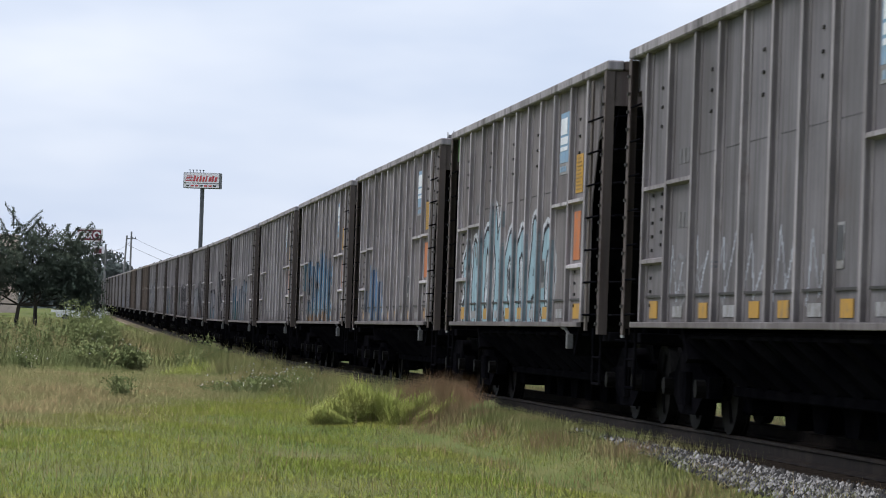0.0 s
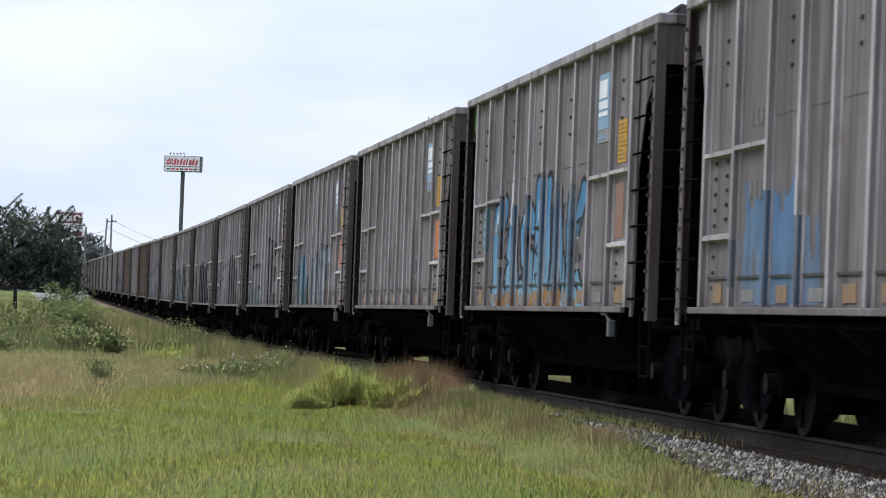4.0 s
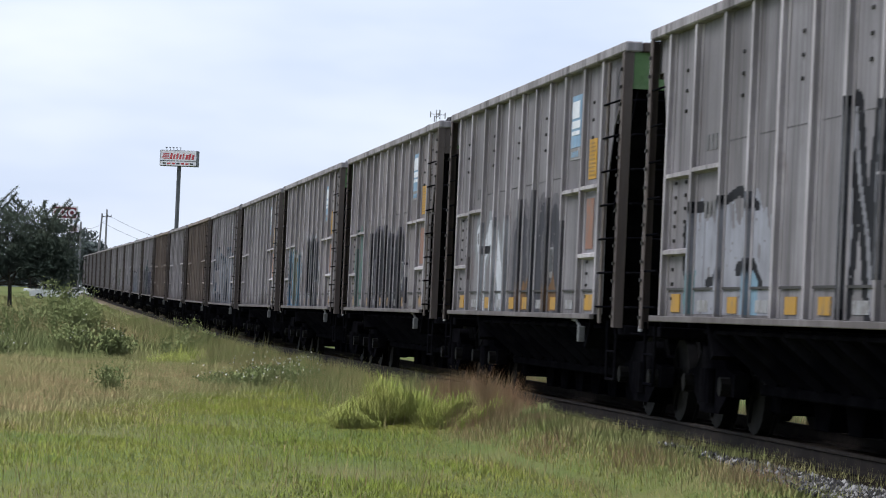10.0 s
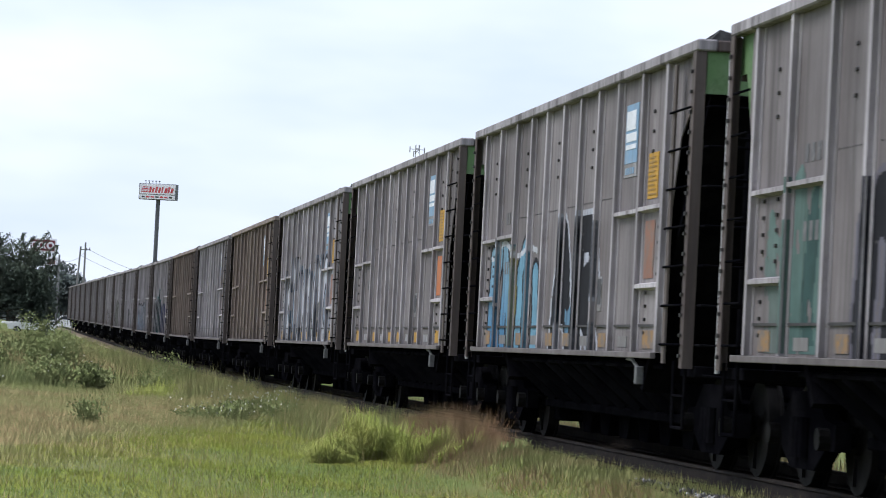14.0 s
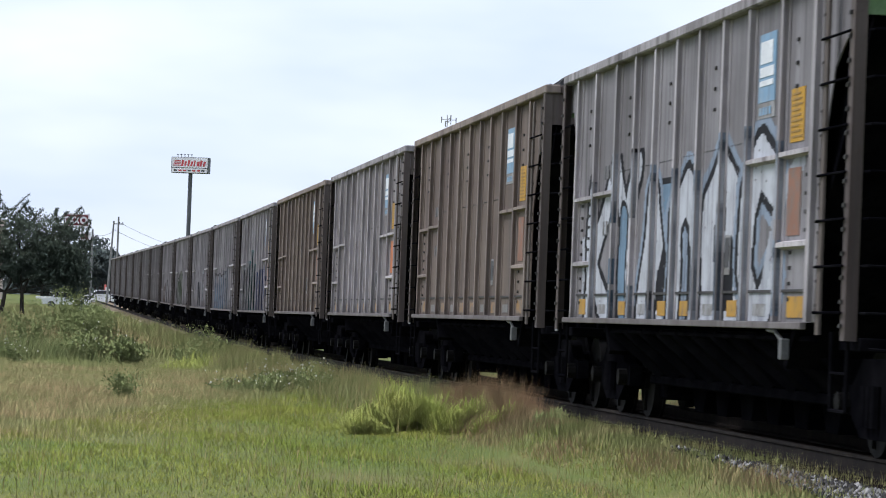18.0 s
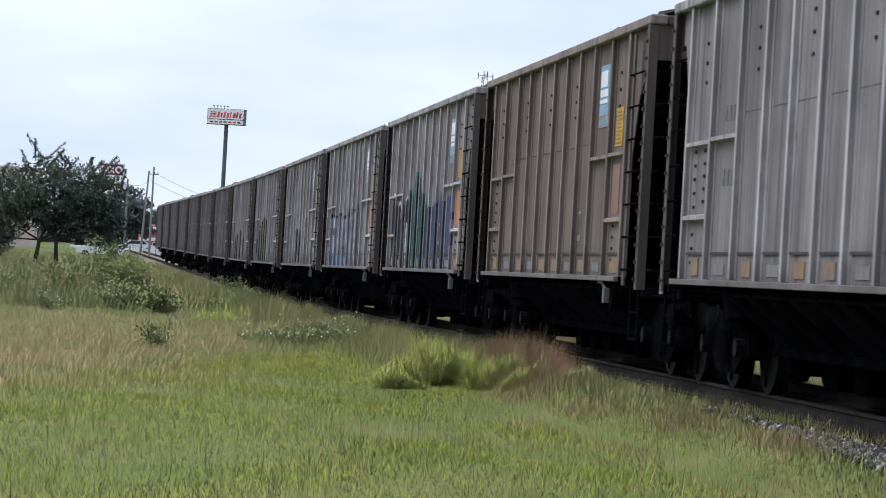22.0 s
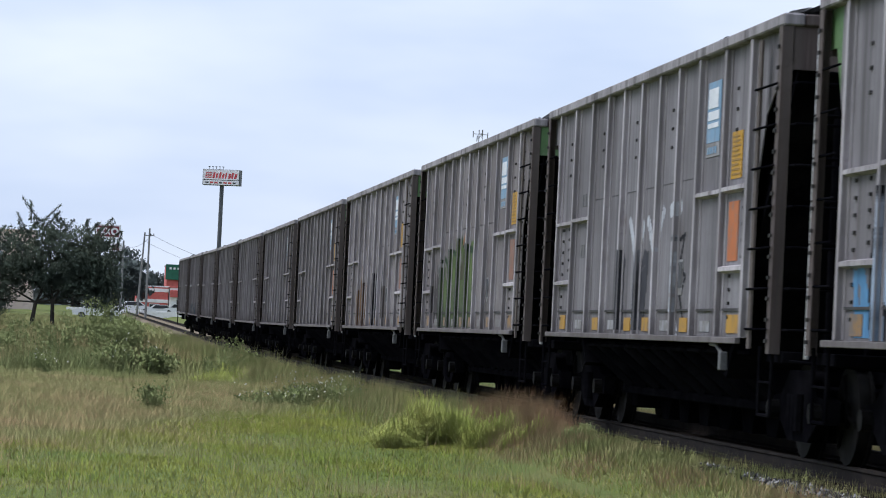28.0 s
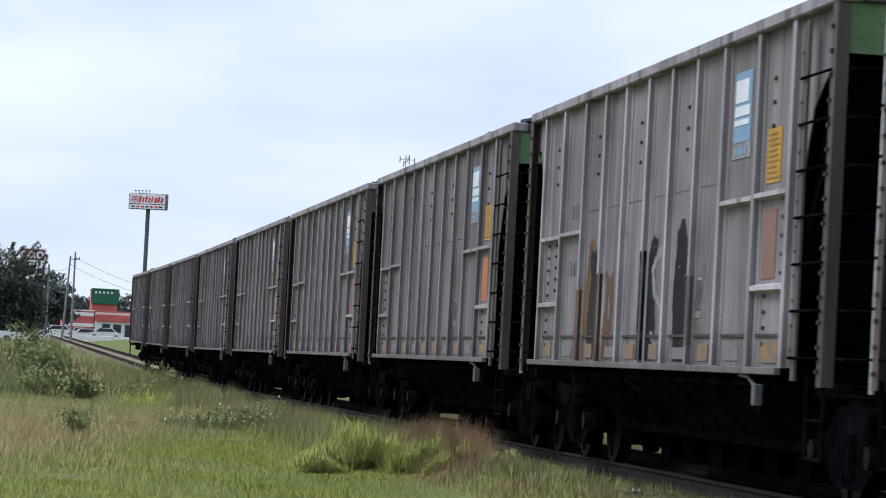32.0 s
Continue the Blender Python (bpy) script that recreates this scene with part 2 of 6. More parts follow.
def car_paint(name, tone, warm, stain=0.5):
    """Weathered grey car side: dust, grime that has run down, rust."""
    n = Nodes(name)
    tone = tone * 0.84
    base = (tone * (1.02 + warm), tone * 0.965, tone * (1.02 - warm * 1.1))
    c = n.mix(n.step(n.noise(0.7, 4), 0.35, 0.7), base, tuple(x * 0.70 for x in base))
    streak = n.step(n.noise(1.0, 5, 0.68, (4.0, 4.0, 0.18)), 0.44, 0.68)
    c = n.mix(n.calc("MULTIPLY", streak, min(1.0, stain * 1.35)), c, (0.052 + warm * 0.09, 0.046 + warm * 0.015, 0.047))
    fine = n.step(n.noise(1.0, 4, 0.6, (15.0, 15.0, 0.25)), 0.46, 0.62)
    c = n.mix(n.calc("MULTIPLY", fine, 0.34), c, (0.062, 0.055, 0.057))
    rust = n.step(n.noise(2.2, 5, 0.65, (1, 1, 0.5)), 0.60, 0.76)
    c = n.mix(n.calc("MULTIPLY", rust, 0.5), c, (0.095, 0.055, 0.036))
    pale = n.step(n.noise(1.6, 5, 0.7, (4.5, 4.5, 0.25)), 0.54, 0.72)
    c = n.mix(n.calc("MULTIPLY", pale, 0.4), c, tuple(min(0.32, x * 1.6) for x in base))
    cloud = n.step(n.noise(0.45, 5, 0.6, (1.0, 1.0, 0.7)), 0.42, 0.62)
    c = n.mix(n.calc("MULTIPLY", cloud, 0.35), c, (0.075 + warm * 0.1, 0.066, 0.064))
    blot = n.step(n.noise(5.0, 5, 0.7), 0.60, 0.72)
    c = n.mix(n.calc("MULTIPLY", blot, 0.45), c, tuple(x * 0.5 for x in base))
    sep = n.add("ShaderNodeSeparateXYZ")
    n.put(sep.inputs[0], n.co)
    low = n.calc("MULTIPLY", n.step(n.calc("ADD", sep.outputs["Z"], n.calc("MULTIPLY", n.noise(2.4, 3), 0.9)), 2.0, 1.4), 0.5)
    c = n.mix(low, c, (0.092, 0.078, 0.073))
    grain = n.noise(26, 3)
    c = n.mix(n.calc("MULTIPLY", n.step(grain, 0.5, 0.8), 0.3), c, tuple(x * 0.55 for x in base))
    n.bump(n.noise(3.0, 5), 0.3, 0.03)
    return n.done(c, 0.72, 0.0, 0.15)


def sprayed_mat():
    """Old spray paint in the colours laid down on the panels, dusty and scuffed."""
    n = Nodes("sprayed_paint")
    at_ = n.add("ShaderNodeAttribute")
    at_.attribute_name = "spray"
    c = n.mix(n.calc("MULTIPLY", n.step(n.noise(3.0, 4), 0.35, 0.7), 0.4), at_.outputs["Color"], (0.42, 0.40, 0.40), "MULTIPLY")
    c = n.mix(n.calc("MULTIPLY", n.step(n.noise(1.0, 5, 0.68, (9.0, 9.0, 0.35)), 0.50, 0.66), 0.6), c, (0.35, 0.32, 0.32), "MULTIPLY")
    c = n.mix(n.calc("MULTIPLY", n.step(n.noise(7, 4, 0.7), 0.64, 0.74), 0.12), c, (0.13, 0.12, 0.118))
    c = n.mix(1.0, c, (0.76, 0.76, 0.78), "MULTIPLY")
    return n.done(c, 0.7, 0.0, 0.08)


M_SPRAY = sprayed_mat()


# ---- building blocks ----
def slab(bm, x0, x1, y0, y1, z0, z1, bevel=0.0):
    """A box between the given planes, its edges broken by bevel."""
    made = bmesh.ops.create_cube(bm, size=1.0, matrix=Matrix.Translation(((x0 + x1) / 2, (y0 + y1) / 2, (z0 + z1) / 2)) @ Matrix.Diagonal((abs(x1 - x0), abs(y1 - y0), abs(z1 - z0), 1)))
    if bevel:
        edges = {e for v in made["verts"] for e in v.link_edges}
        bmesh.ops.bevel(bm, geom=list(edges), offset=bevel, segments=1, affect="EDGES")
    return bm


def bar(bm, a, b, r=0.02, seg=6):
    """A round bar from a to b."""
    a, b = Vector(a), Vector(b)
    m = Matrix.Translation((a + b) / 2) @ (b - a).to_track_quat("Z", "Y").to_matrix().to_4x4()
    bmesh.ops.create_cone(bm, cap_ends=True, segments=seg, radius1=r, radius2=r, depth=(b - a).length, matrix=m)
    return bm


def beam(bm, a, b, w, h):
    """A square beam from a to b."""
    a, b = Vector(a), Vector(b)
    m = Matrix.Translation((a + b) / 2) @ (b - a).to_track_quat("Z", "Y").to_matrix().to_4x4() @ Matrix.Diagonal((w, h, (b - a).length, 1))
    bmesh.ops.create_cube(bm, size=1.0, matrix=m)
    return bm


def prism(bm, outline, axis, lo, hi):
    """An outline of (u, v) points drawn out along an axis: 'x' takes (y, z), 'y' takes (x, z), 'z' takes (x, y)."""
    place = {"x": lambda u, v, w: (w, u, v), "y": lambda u, v, w: (u, w, v), "z": lambda u, v, w: (u, v, w)}[axis]
    a = [bm.verts.new(place(u, v, lo)) for u, v in outline]
    b = [bm.verts.new(place(u, v, hi)) for u, v in outline]
    n = len(outline)
    faces = [bm.faces.new(a), bm.faces.new(list(reversed(b)))]
    for i in range(n):
        faces.append(bm.faces.new((a[i], b[i], b[(i + 1) % n], a[(i + 1) % n])))
    bmesh.ops.recalc_face_normals(bm, faces=faces)
    return bm


def part(name, bm, material, parent=None, label="", smooth=False):
    """Links a bmesh as one mesh object, under a thing or a part where one is given."""
    me = bpy.data.meshes.new(name)
    bm.to_mesh(me)
    bm.free()
    me.materials.append(material)
    if smooth:
        me.polygons.foreach_set("use_smooth", [True] * len(me.polygons))
    ob = new(name, me)
    if parent:
        ob.parent = parent
    if label:
        ob["label"] = label
    return ob


def B():
    return bmesh.new()


def raw_mesh(name, verts, faces, material, smooth=False):
    """Many small faces at once, from arrays."""
    me = bpy.data.meshes.new(name)
    k = faces.shape[1]
    me.vertices.add(len(verts))
    me.vertices.foreach_set("co", verts.astype(np.float32).ravel())
    me.loops.add(faces.size)
    me.loops.foreach_set("vertex_index", faces.astype(np.int32).ravel())
    me.polygons.add(len(faces))
    me.polygons.foreach_set("loop_start", np.arange(0, faces.size, k, dtype=np.int32))
    if smooth:
        me.polygons.foreach_set("use_smooth", np.ones(len(faces), dtype=bool))
    me.update(calc_edges=True)
    me.materials.append(material)
    return new(name, me)


# ---- ground and track ----
def bump01(v, lo, hi):
    u = np.clip((v - lo) / (hi - lo), 0, 1)
    return u * u * (3 - 2 * u)


def track_z(y):
    """The line is level past the camera, then climbs gently."""
    y = np.asarray(y, float)
    return np.where(y < 95, 0.0, np.where(y < 167, 0.33 * (np.clip(y - 95, 0, 72) / 72) ** 1.6, 0.33 + 0.0073 * (np.minimum(y, 520) - 167)))


def ground_z(x, y):
    """Height of the field: nearly flat, a low mound on the way to the trees, rising far off; the track's bed on one side."""
    x, y = np.asarray(x, float), np.asarray(y, float)
    off = np.abs(x - TRACK_X)
    rise = track_z(y)
    z = -0.53 + rise + 0.03 * np.sin(x * 0.9 + 1.0) * np.sin(y * 0.23) + 0.02 * np.sin(x * 2.1 + y * 0.7)
    z = z + 0.45 * bump01(y, 105, 165) * bump01(off, 3, 8) + 0.16 * bump01(y, 38, 52) * (1 - bump01(y, 80, 100)) * np.exp(-((x - 5.6) / 0.8) ** 2)
    z = z + 0.55 * np.exp(-((y - 106) / 9) ** 2 - ((x - 0.2) / 3.0) ** 2)
    bed = rise - 0.22 - 0.34 * bump01(off, 1.55, 2.7)
    return np.where(off < 2.4, np.minimum(bed, z + 0.3), z)


def ground_sheet():
    xs = np.unique(np.concatenate([np.array([-3000, -1200, -500, -200, -100, -60]), np.arange(-40, -10, 3.0), np.arange(-10, 12.01, 0.4), np.arange(13, 40, 3.0), np.array([60, 100, 200, 500, 1200, 3000])]))
    ys = np.unique(np.concatenate([np.array([-3000, -1000, -300, -100, -40]), np.arange(-20, 160, 0.8), np.arange(160, 500, 6.0), np.array([600, 900, 1500, 3000.0])]))
    gx, gy = np.meshgrid(xs, ys)
    v = np.stack([gx, gy, ground_z(gx, gy)], -1).reshape(-1, 3)
    nx, ny = len(xs), len(ys)
    i = (np.arange(ny - 1)[:, None] * nx + np.arange(nx - 1)[None, :]).ravel()
    f = np.stack([i, i + 1, i + nx + 1, i + nx], -1)
    return tagged(raw_mesh("ground", v, f, M_GRASS_SOIL, True), "flat grassy field beside a railway track", "ground", kind="structure")


ground = ground_sheet()


def sweep(outline):
    """A cross-section of (x, z) points carried along the line of the track."""
    ys = list(np.arange(-40, 90, 26.0)) + list(np.arange(90, 175, 6.0)) + [240.0, 380.0, 520.0, 640.0]
    bm = B()
    rings = [[bm.verts.new((x, y, z + float(track_z(y)))) for x, z in outline] for y in ys]
    k = len(outline)
    for a, b in zip(rings, rings[1:]):
        for i in range(k):
            bm.faces.new((a[i], a[(i + 1) % k], b[(i + 1) % k], b[i]))
    bm.faces.new(rings[0])
    bm.faces.new(list(reversed(rings[-1])))
    bmesh.ops.recalc_face_normals(bm, faces=bm.faces)
    return bm


def railway():
    """Ballast bed, rails and sleepers."""
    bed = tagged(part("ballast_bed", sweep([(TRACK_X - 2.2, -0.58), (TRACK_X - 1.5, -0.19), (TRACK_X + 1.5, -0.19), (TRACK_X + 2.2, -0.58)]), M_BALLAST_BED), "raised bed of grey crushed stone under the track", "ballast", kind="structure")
    half = [(0.07, -0.17), (0.07, -0.15), (0.012, -0.13), (0.012, -0.04), (0.036, -0.03), (0.036, -0.002), (0.028, 0.0)]
    for side in (-1, 1):
        x = TRACK_X + side * 0.755
        outline = [(x + u, v) for u, v in half] + [(x - u, v) for u, v in reversed(half)]
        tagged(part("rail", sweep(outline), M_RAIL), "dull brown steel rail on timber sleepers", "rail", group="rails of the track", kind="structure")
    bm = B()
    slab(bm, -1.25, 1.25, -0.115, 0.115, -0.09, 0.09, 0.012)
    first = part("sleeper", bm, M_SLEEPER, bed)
    first.location = (TRACK_X, 10.0, -0.26)
    for i in range(1, 150):
        s = new("sleeper", first.data)
        s.parent = bed
        s.location = (TRACK_X + random.uniform(-0.03, 0.03), 10.0 + i * 0.55, -0.26)
        s.rotation_euler = (0, 0, random.uniform(-0.02, 0.02))


railway()


def scattered_stones():
    """Loose ballast along the shoulder: small uneven octahedra."""
    rng = np.random.default_rng(4)
    n = 40000
    y = 13 + 40 * rng.random(n) ** 1.4
    x = TRACK_X - 1.3 - 0.75 * rng.random(n) ** 0.8
    keep = (x > TRACK_X - 1.66 - 0.30 * rng.random(n) + np.clip((y - 22) * 0.05, 0, 0.8))
    x, y = x[keep], y[keep]
    n = len(x)
    o = np.abs(x - TRACK_X)
    z = np.maximum(np.where(o < 1.5, -0.19, -0.19 - (o - 1.5) * 0.557), ground_z(x, y))
    r = rng.uniform(0.012, 0.036, n)
    base = np.array([[1, 0, 0], [-1, 0, 0], [0, 1, 0], [0, -1, 0], [0, 0, 1], [0, 0, -1.0]])
    v = base[None] * r[:, None, None] * rng.uniform(0.6, 1.3, (n, 6, 1)) + rng.normal(0, 0.2, (n, 6, 3)) * r[:, None, None]
    v = v + np.stack([x, y, z + 0.012], -1)[:, None, :]
    tri = np.array([[0, 2, 4], [2, 1, 4], [1, 3, 4], [3, 0, 4], [2, 0, 5], [1, 2, 5], [3, 1, 5], [0, 3, 5]])
    f = (tri[None] + 6 * np.arange(n)[:, None, None]).reshape(-1, 3)
    tagged(raw_mesh("loose_ballast", v.reshape(-1, 3), f, M_STONE), "loose pale grey crushed stones beside the rails", "ballast", kind="stuff")


scattered_stones()


# ---- the train ----
RIBS = [2.25, 3.60, 4.80, 5.95, 7.15, 8.30, 9.45, 10.60, 11.95]
PANEL_START, PANEL_END, CAR_END = 0.95, 13.2, 14.75


def at(e):
    """Along the car from its far end."""
    return 7.4 - e


M_PALE_RAIL = plain("pale_steel_rail", (0.36, 0.36, 0.37), (0.46, 0.46, 0.47), 6, 0.5)
M_BOLT = plain("grimy_bolt", (0.022, 0.020, 0.020), (0.045, 0.040, 0.038), 6, 0.7)


def side_rib(e, side, wide=0.05):
    """A side post: a deep web with flanges at its foot and a lip at its outer edge."""
    y, x = at(e), side * 1.515
    w, o = wide / 2, side * 0.072
    bm = B()
    prism(bm, [(x, y - w - 0.05), (x + side * 0.012, y - w - 0.05), (x + side * 0.018, y - w), (x + o - side * 0.02, y - w), (x + o - side * 0.016, y - w - 0.018), (x + o, y - w - 0.018), (x + o, y + w + 0.018), (x + o - side * 0.016, y + w + 0.018), (x + o - side * 0.02, y + w), (x + side * 0.018, y + w), (x + side * 0.012, y + w + 0.05), (x, y + w + 0.05)], "z", 1.125, 3.942)
    return bm


def heap(seed):
    """The load's surface: a low crown of broken stone, its lumps just clear of the rim."""
    rng = np.random.default_rng(seed)
    nx, ny = 17, 320
    X, Y = np.meshgrid(np.linspace(-1.41, 1.41, nx), np.linspace(at(14.5), at(0.2), ny))
    Z = 4.03 - 0.07 * (np.abs(X) / 1.41) ** 3 + 0.05 * np.sin(Y * 0.8 + seed) * np.cos(X * 1.1 + seed) + rng.normal(0, 0.03, X.shape)
    # rubble along the rim, in runs
    run = np.clip(np.sin(Y[:, 0] * 1.3 + seed) + 0.7 * np.sin(Y[:, 0] * 3.1 + 2 * seed) - 0.35, 0, 1)
    for i, top in ((0, 0.13), (1, 0.23), (2, 0.23)):
        Z[:, i] = 4.03 + top * run * rng.random(ny) ** 2.2
    bm = B()
    grid = [[bm.verts.new((X[j, i], Y[j, i], Z[j, i])) for i in range(nx)] for j in range(ny)]
    for j in range(ny - 1):
        for i in range(nx - 1):
            bm.faces.new((grid[j][i], grid[j][i + 1], grid[j + 1][i + 1], grid[j + 1][i]))
    return bm


def hopper_car(paint):
    """One long open hopper car with its running gear; the side that faces the field carries ladders and notices."""
    car = new("hopper_car")
    P = lambda name, bm, material, label="", parent=car, smooth=False: part(name, bm, material, parent, label, smooth)
    for side in (-1, 1):
        x = side * 1.515
        bm = B()
        prism(bm, [(at(0.84), 1.12), (at(13.36), 1.12), (at(13.36), 2.5), (at(13.7), 3.2), (at(13.7), 3.945), (at(0.5), 3.945), (at(0.5), 3.2), (at(0.84), 2.5)], "x", x - side * 0.012, x)
        P("side_sheet", bm, paint)
        for e0, e1, e2 in ((13.705, 14.70, 14.40), (0.495, 0.05, 0.30)):
            bm = B()
            prism(bm, [(at(e0), 3.20), (at(e2), 3.60), (at(e1), 3.60), (at(e1), 3.945), (at(e0), 3.945)], "x", x - side * 0.012, x)
            P("corner_sheet" if e0 > 7 else "far_corner_sheet", bm, paint)
        for e in [PANEL_START] + RIBS:
            P("side_post", side_rib(e, side), paint)
        P("side_post", side_rib(PANEL_END, side, 0.08), paint)
        bm = B()
        slab(bm, side * 1.42, side * 1.615, at(CAR_END), at(0.0), 3.945, 4.055, 0.014)
        P("top_chord", bm, paint)
        bm = B()
        slab(bm, side * 1.57, side * 1.625, at(13.2), at(0.63), 1.06, 1.12, 0.006)
        P("side_sill", bm, paint)
        # corner posts at both ends, dark stays behind them
        for e, s in ((14.72, 1), (0.03, -1)):
            bm = B()
            prism(bm, [(side * 1.615, at(e - s * 0.15)), (side * 1.615, at(e)), (side * 1.515, at(e)), (side * 1.515, at(e - s * 0.015)), (side * 1.60, at(e - s * 0.015)), (side * 1.60, at(e - s * 0.15))], "z", 0.98, 3.94)
            P("corner_post", bm, paint)
            bm = B()
            slab(bm, side * 1.05, side * 1.10, at(e), at(e - s * 0.06), 1.0, 3.2, 0.01)
            P("end_stay", bm, M_BLACK)
    # end sheets, end chords
    for e, s in ((14.70, 1), (0.05, -1)):
        bm = B()
        slab(bm, -1.513, 1.513, at(e), at(e - s * 0.03), 3.55, 3.945)
        P("upper_end_sheet", bm, paint)
    for e0, e1 in ((0.0, 0.16), (CAR_END - 0.17, CAR_END)):
        bm = B()
        slab(bm, -1.415, 1.415, at(e1), at(e0), 3.945, 4.05, 0.012)
        P("end_chord", bm, paint)
    # slope sheets inside the ends, black for the shaded void there
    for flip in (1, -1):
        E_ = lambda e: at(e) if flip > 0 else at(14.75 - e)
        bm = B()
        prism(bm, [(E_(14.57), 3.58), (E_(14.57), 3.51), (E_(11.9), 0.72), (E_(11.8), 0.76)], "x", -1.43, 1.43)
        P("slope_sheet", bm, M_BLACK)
    # short shelves between posts
    for e0, e1, z in ((1.0, 2.2, 2.51), (2.3, 3.55, 2.53), (1.0, 2.2, 1.75), (10.65, 11.9, 2.55), (12.0, 13.13, 2.56), (12.0, 13.13, 1.78)):
        bm = B()
        prism(bm, [(-1.47, z - 0.05), (-1.585, z - 0.02), (-1.585, z + 0.02), (-1.47, z + 0.05)], "y", at(e1), at(e0))
        P("pocket_shelf", bm, paint)
    # low kick strips between posts
    marks = [PANEL_START] + RIBS + [PANEL_END]
    for i in range(len(marks) - 1):
        bm = B()
        slab(bm, -1.535, -1.516, at(marks[i + 1] - 0.10), at(marks[i] + 0.10), 1.375, 1.40)
        P("kick_strip", bm, M_BOLT)
    for i in (0, 2, 4, 5, 7, 9):
        bm = B()
        e0 = marks[i] + (0.30 if i == 9 else 0.30)
        slab(bm, -1.525, -1.5155, at(e0 + (0.62 if i == 9 else 0.42)), at(e0), 1.16, 1.34 if i in (0, 9) else 1.31)
        P("reflector", bm, M_YELLOW, "worn yellow reflective patch")
    for i in (1, 3, 6, 8):
        bm = B()
        slab(bm, -1.523, -1.5155, at(marks[i] + 0.78), at(marks[i] + 0.28), 1.17, 1.28)
        P("white_patch", bm, M_WHITE_WORN, "worn white patch")
    # rows of rivet heads in some bays
    for e in (1.60, 4.20, 6.55, 8.85, 12.35):
        for j in range(3):
            bm = B()
            z = 3.12 + j * 0.2
            slab(bm, -1.536, -1.516, at(e) - 0.03, at(e) + 0.03, z, z + 0.035, 0.006)
            P("rivet", bm, M_BOLT)
    for j in range(13):
        bm = B()
        z = 1.25 + j * 0.2
        slab(bm, -1.535, -1.516, at(13.32) - 0.02, at(13.32) + 0.02, z, z + 0.025, 0.005)
        P("rivet", bm, M_BOLT)
    # seam of small bolts across the sheets, more bolts in the first bay and on the corner posts
    bm = B()
    e = 3.75
    while e < 10.5:
        if min(abs(e - r) for r in RIBS) > 0.12:
            slab(bm, -1.528, -1.516, at(e) - 0.007, at(e) + 0.007, 2.741, 2.755)
        e += 0.13
    tagged(P("riveting", bm, M_STENCIL), kind="stuff")
    for e, z0, z1, n in ((1.25, 1.28, 2.42, 9), (1.75, 1.90, 2.42, 5), (12.30, 1.30, 1.70, 4), (12.85, 1.88, 2.5, 5)):
        bm = B()
        for j in range(n):
            z = z0 + (z1 - z0) * j / (n - 1)
            slab(bm, -1.535, -1.516, at(e) - 0.028, at(e) + 0.028, z, z + 0.032)
        tagged(P("riveting", bm, M_BOLT), kind="stuff")
    bm = B()
    for e in (14.62, 0.11):
        for j in range(15):
            z = 1.08 + j * 0.19
            slab(bm, -1.640, -1.616, at(e) - 0.022, at(e) + 0.022, z, z + 0.034)
    tagged(P("riveting", bm, M_BOLT), kind="stuff")
    # ladders on the corner posts and across the ends
    for j in range(7):
        z = 1.20 + j * 0.37
        bm = B()
        bar(bm, (-1.635, at(13.70), z), (-1.635, at(14.66), z), 0.012)
        P("ladder_rung", bm, M_BLACK)
        bm = B()
        bar(bm, (-1.60, at(0.80), z), (-1.60, at(0.10), z), 0.012)
        P("ladder_rung", bm, M_BLACK)
        bm = B()
        bar(bm, (-1.50, at(14.74), z), (-1.48, at(14.88), z), 0.013)
        bar(bm, (-1.48, at(14.88), z), (-0.95, at(14.88), z), 0.013)
        P("end_rung", bm, M_BLACK)
        bm = B()
        bar(bm, (-1.57, at(-0.16), z), (-1.05, at(-0.16), z), 0.016)
        bar(bm, (-1.57, at(-0.16), z), (-1.54, at(0.03), z), 0.016)
        P("end_rung", bm, M_BLACK)
    bm = B()
    slab(bm, -1.622, -1.60, at(13.86), at(13.74), 1.02, 3.88)
    P("ladder_stile", bm, paint)
    bm = B()
    bar(bm, (-1.56, at(-0.16), 0.95), (-1.56, at(-0.16), 3.75), 0.022)
    P("ladder_stile", bm, M_PALE_RAIL)
    # notices on the bays
    bm = B()
    slab(bm, -1.523, -1.5155, at(11.48), at(10.80), 3.075, 3.69)
    board = P("blue_notice", bm, M_BLUE_SIGN, "blue notice with pale unreadable lettering")
    for z0, z1, e0, e1 in ((3.42, 3.62, 10.86, 11.36), (3.30, 3.39, 10.86, 11.42), (3.22, 3.27, 10.86, 11.40)):
        bm = B()
        slab(bm, -1.528, -1.5235, at(e1), at(e0), z0, z1)
        P("lettering", bm, M_WHITE, "", board)
    bm = B()
    slab(bm, -1.523, -1.5155, at(11.50), at(10.80), 2.93, 3.07)
    strip = P("white_notice", bm, M_WHITE_WORN)
    for q in range(4):
        bm = B()
        slab(bm, -1.528, -1.5235, at(10.96 + q * 0.13), at(10.88 + q * 0.13), 2.96, 3.03)
        P("lettering", bm, M_BLUE_SIGN, "", strip)
    bm = B()
    slab(bm, -1.523, -1.5155, at(12.66), at(12.16), 2.66, 3.12)
    board = P("yellow_notice", bm, M_YELLOW_SIGN, "yellow notice with rows of dark lettering")
    for q in range(9):
        bm = B()
        slab(bm, -1.528, -1.5235, at(12.61 - 0.05 * (q % 3)), at(12.21), 2.695 + q * 0.046, 2.712 + q * 0.046)
        P("lettering", bm, M_NOTICE_TEXT, "", board)
    bm = B()
    slab(bm, -1.523, -1.5155, at(12.62), at(12.14), 1.86, 2.44)
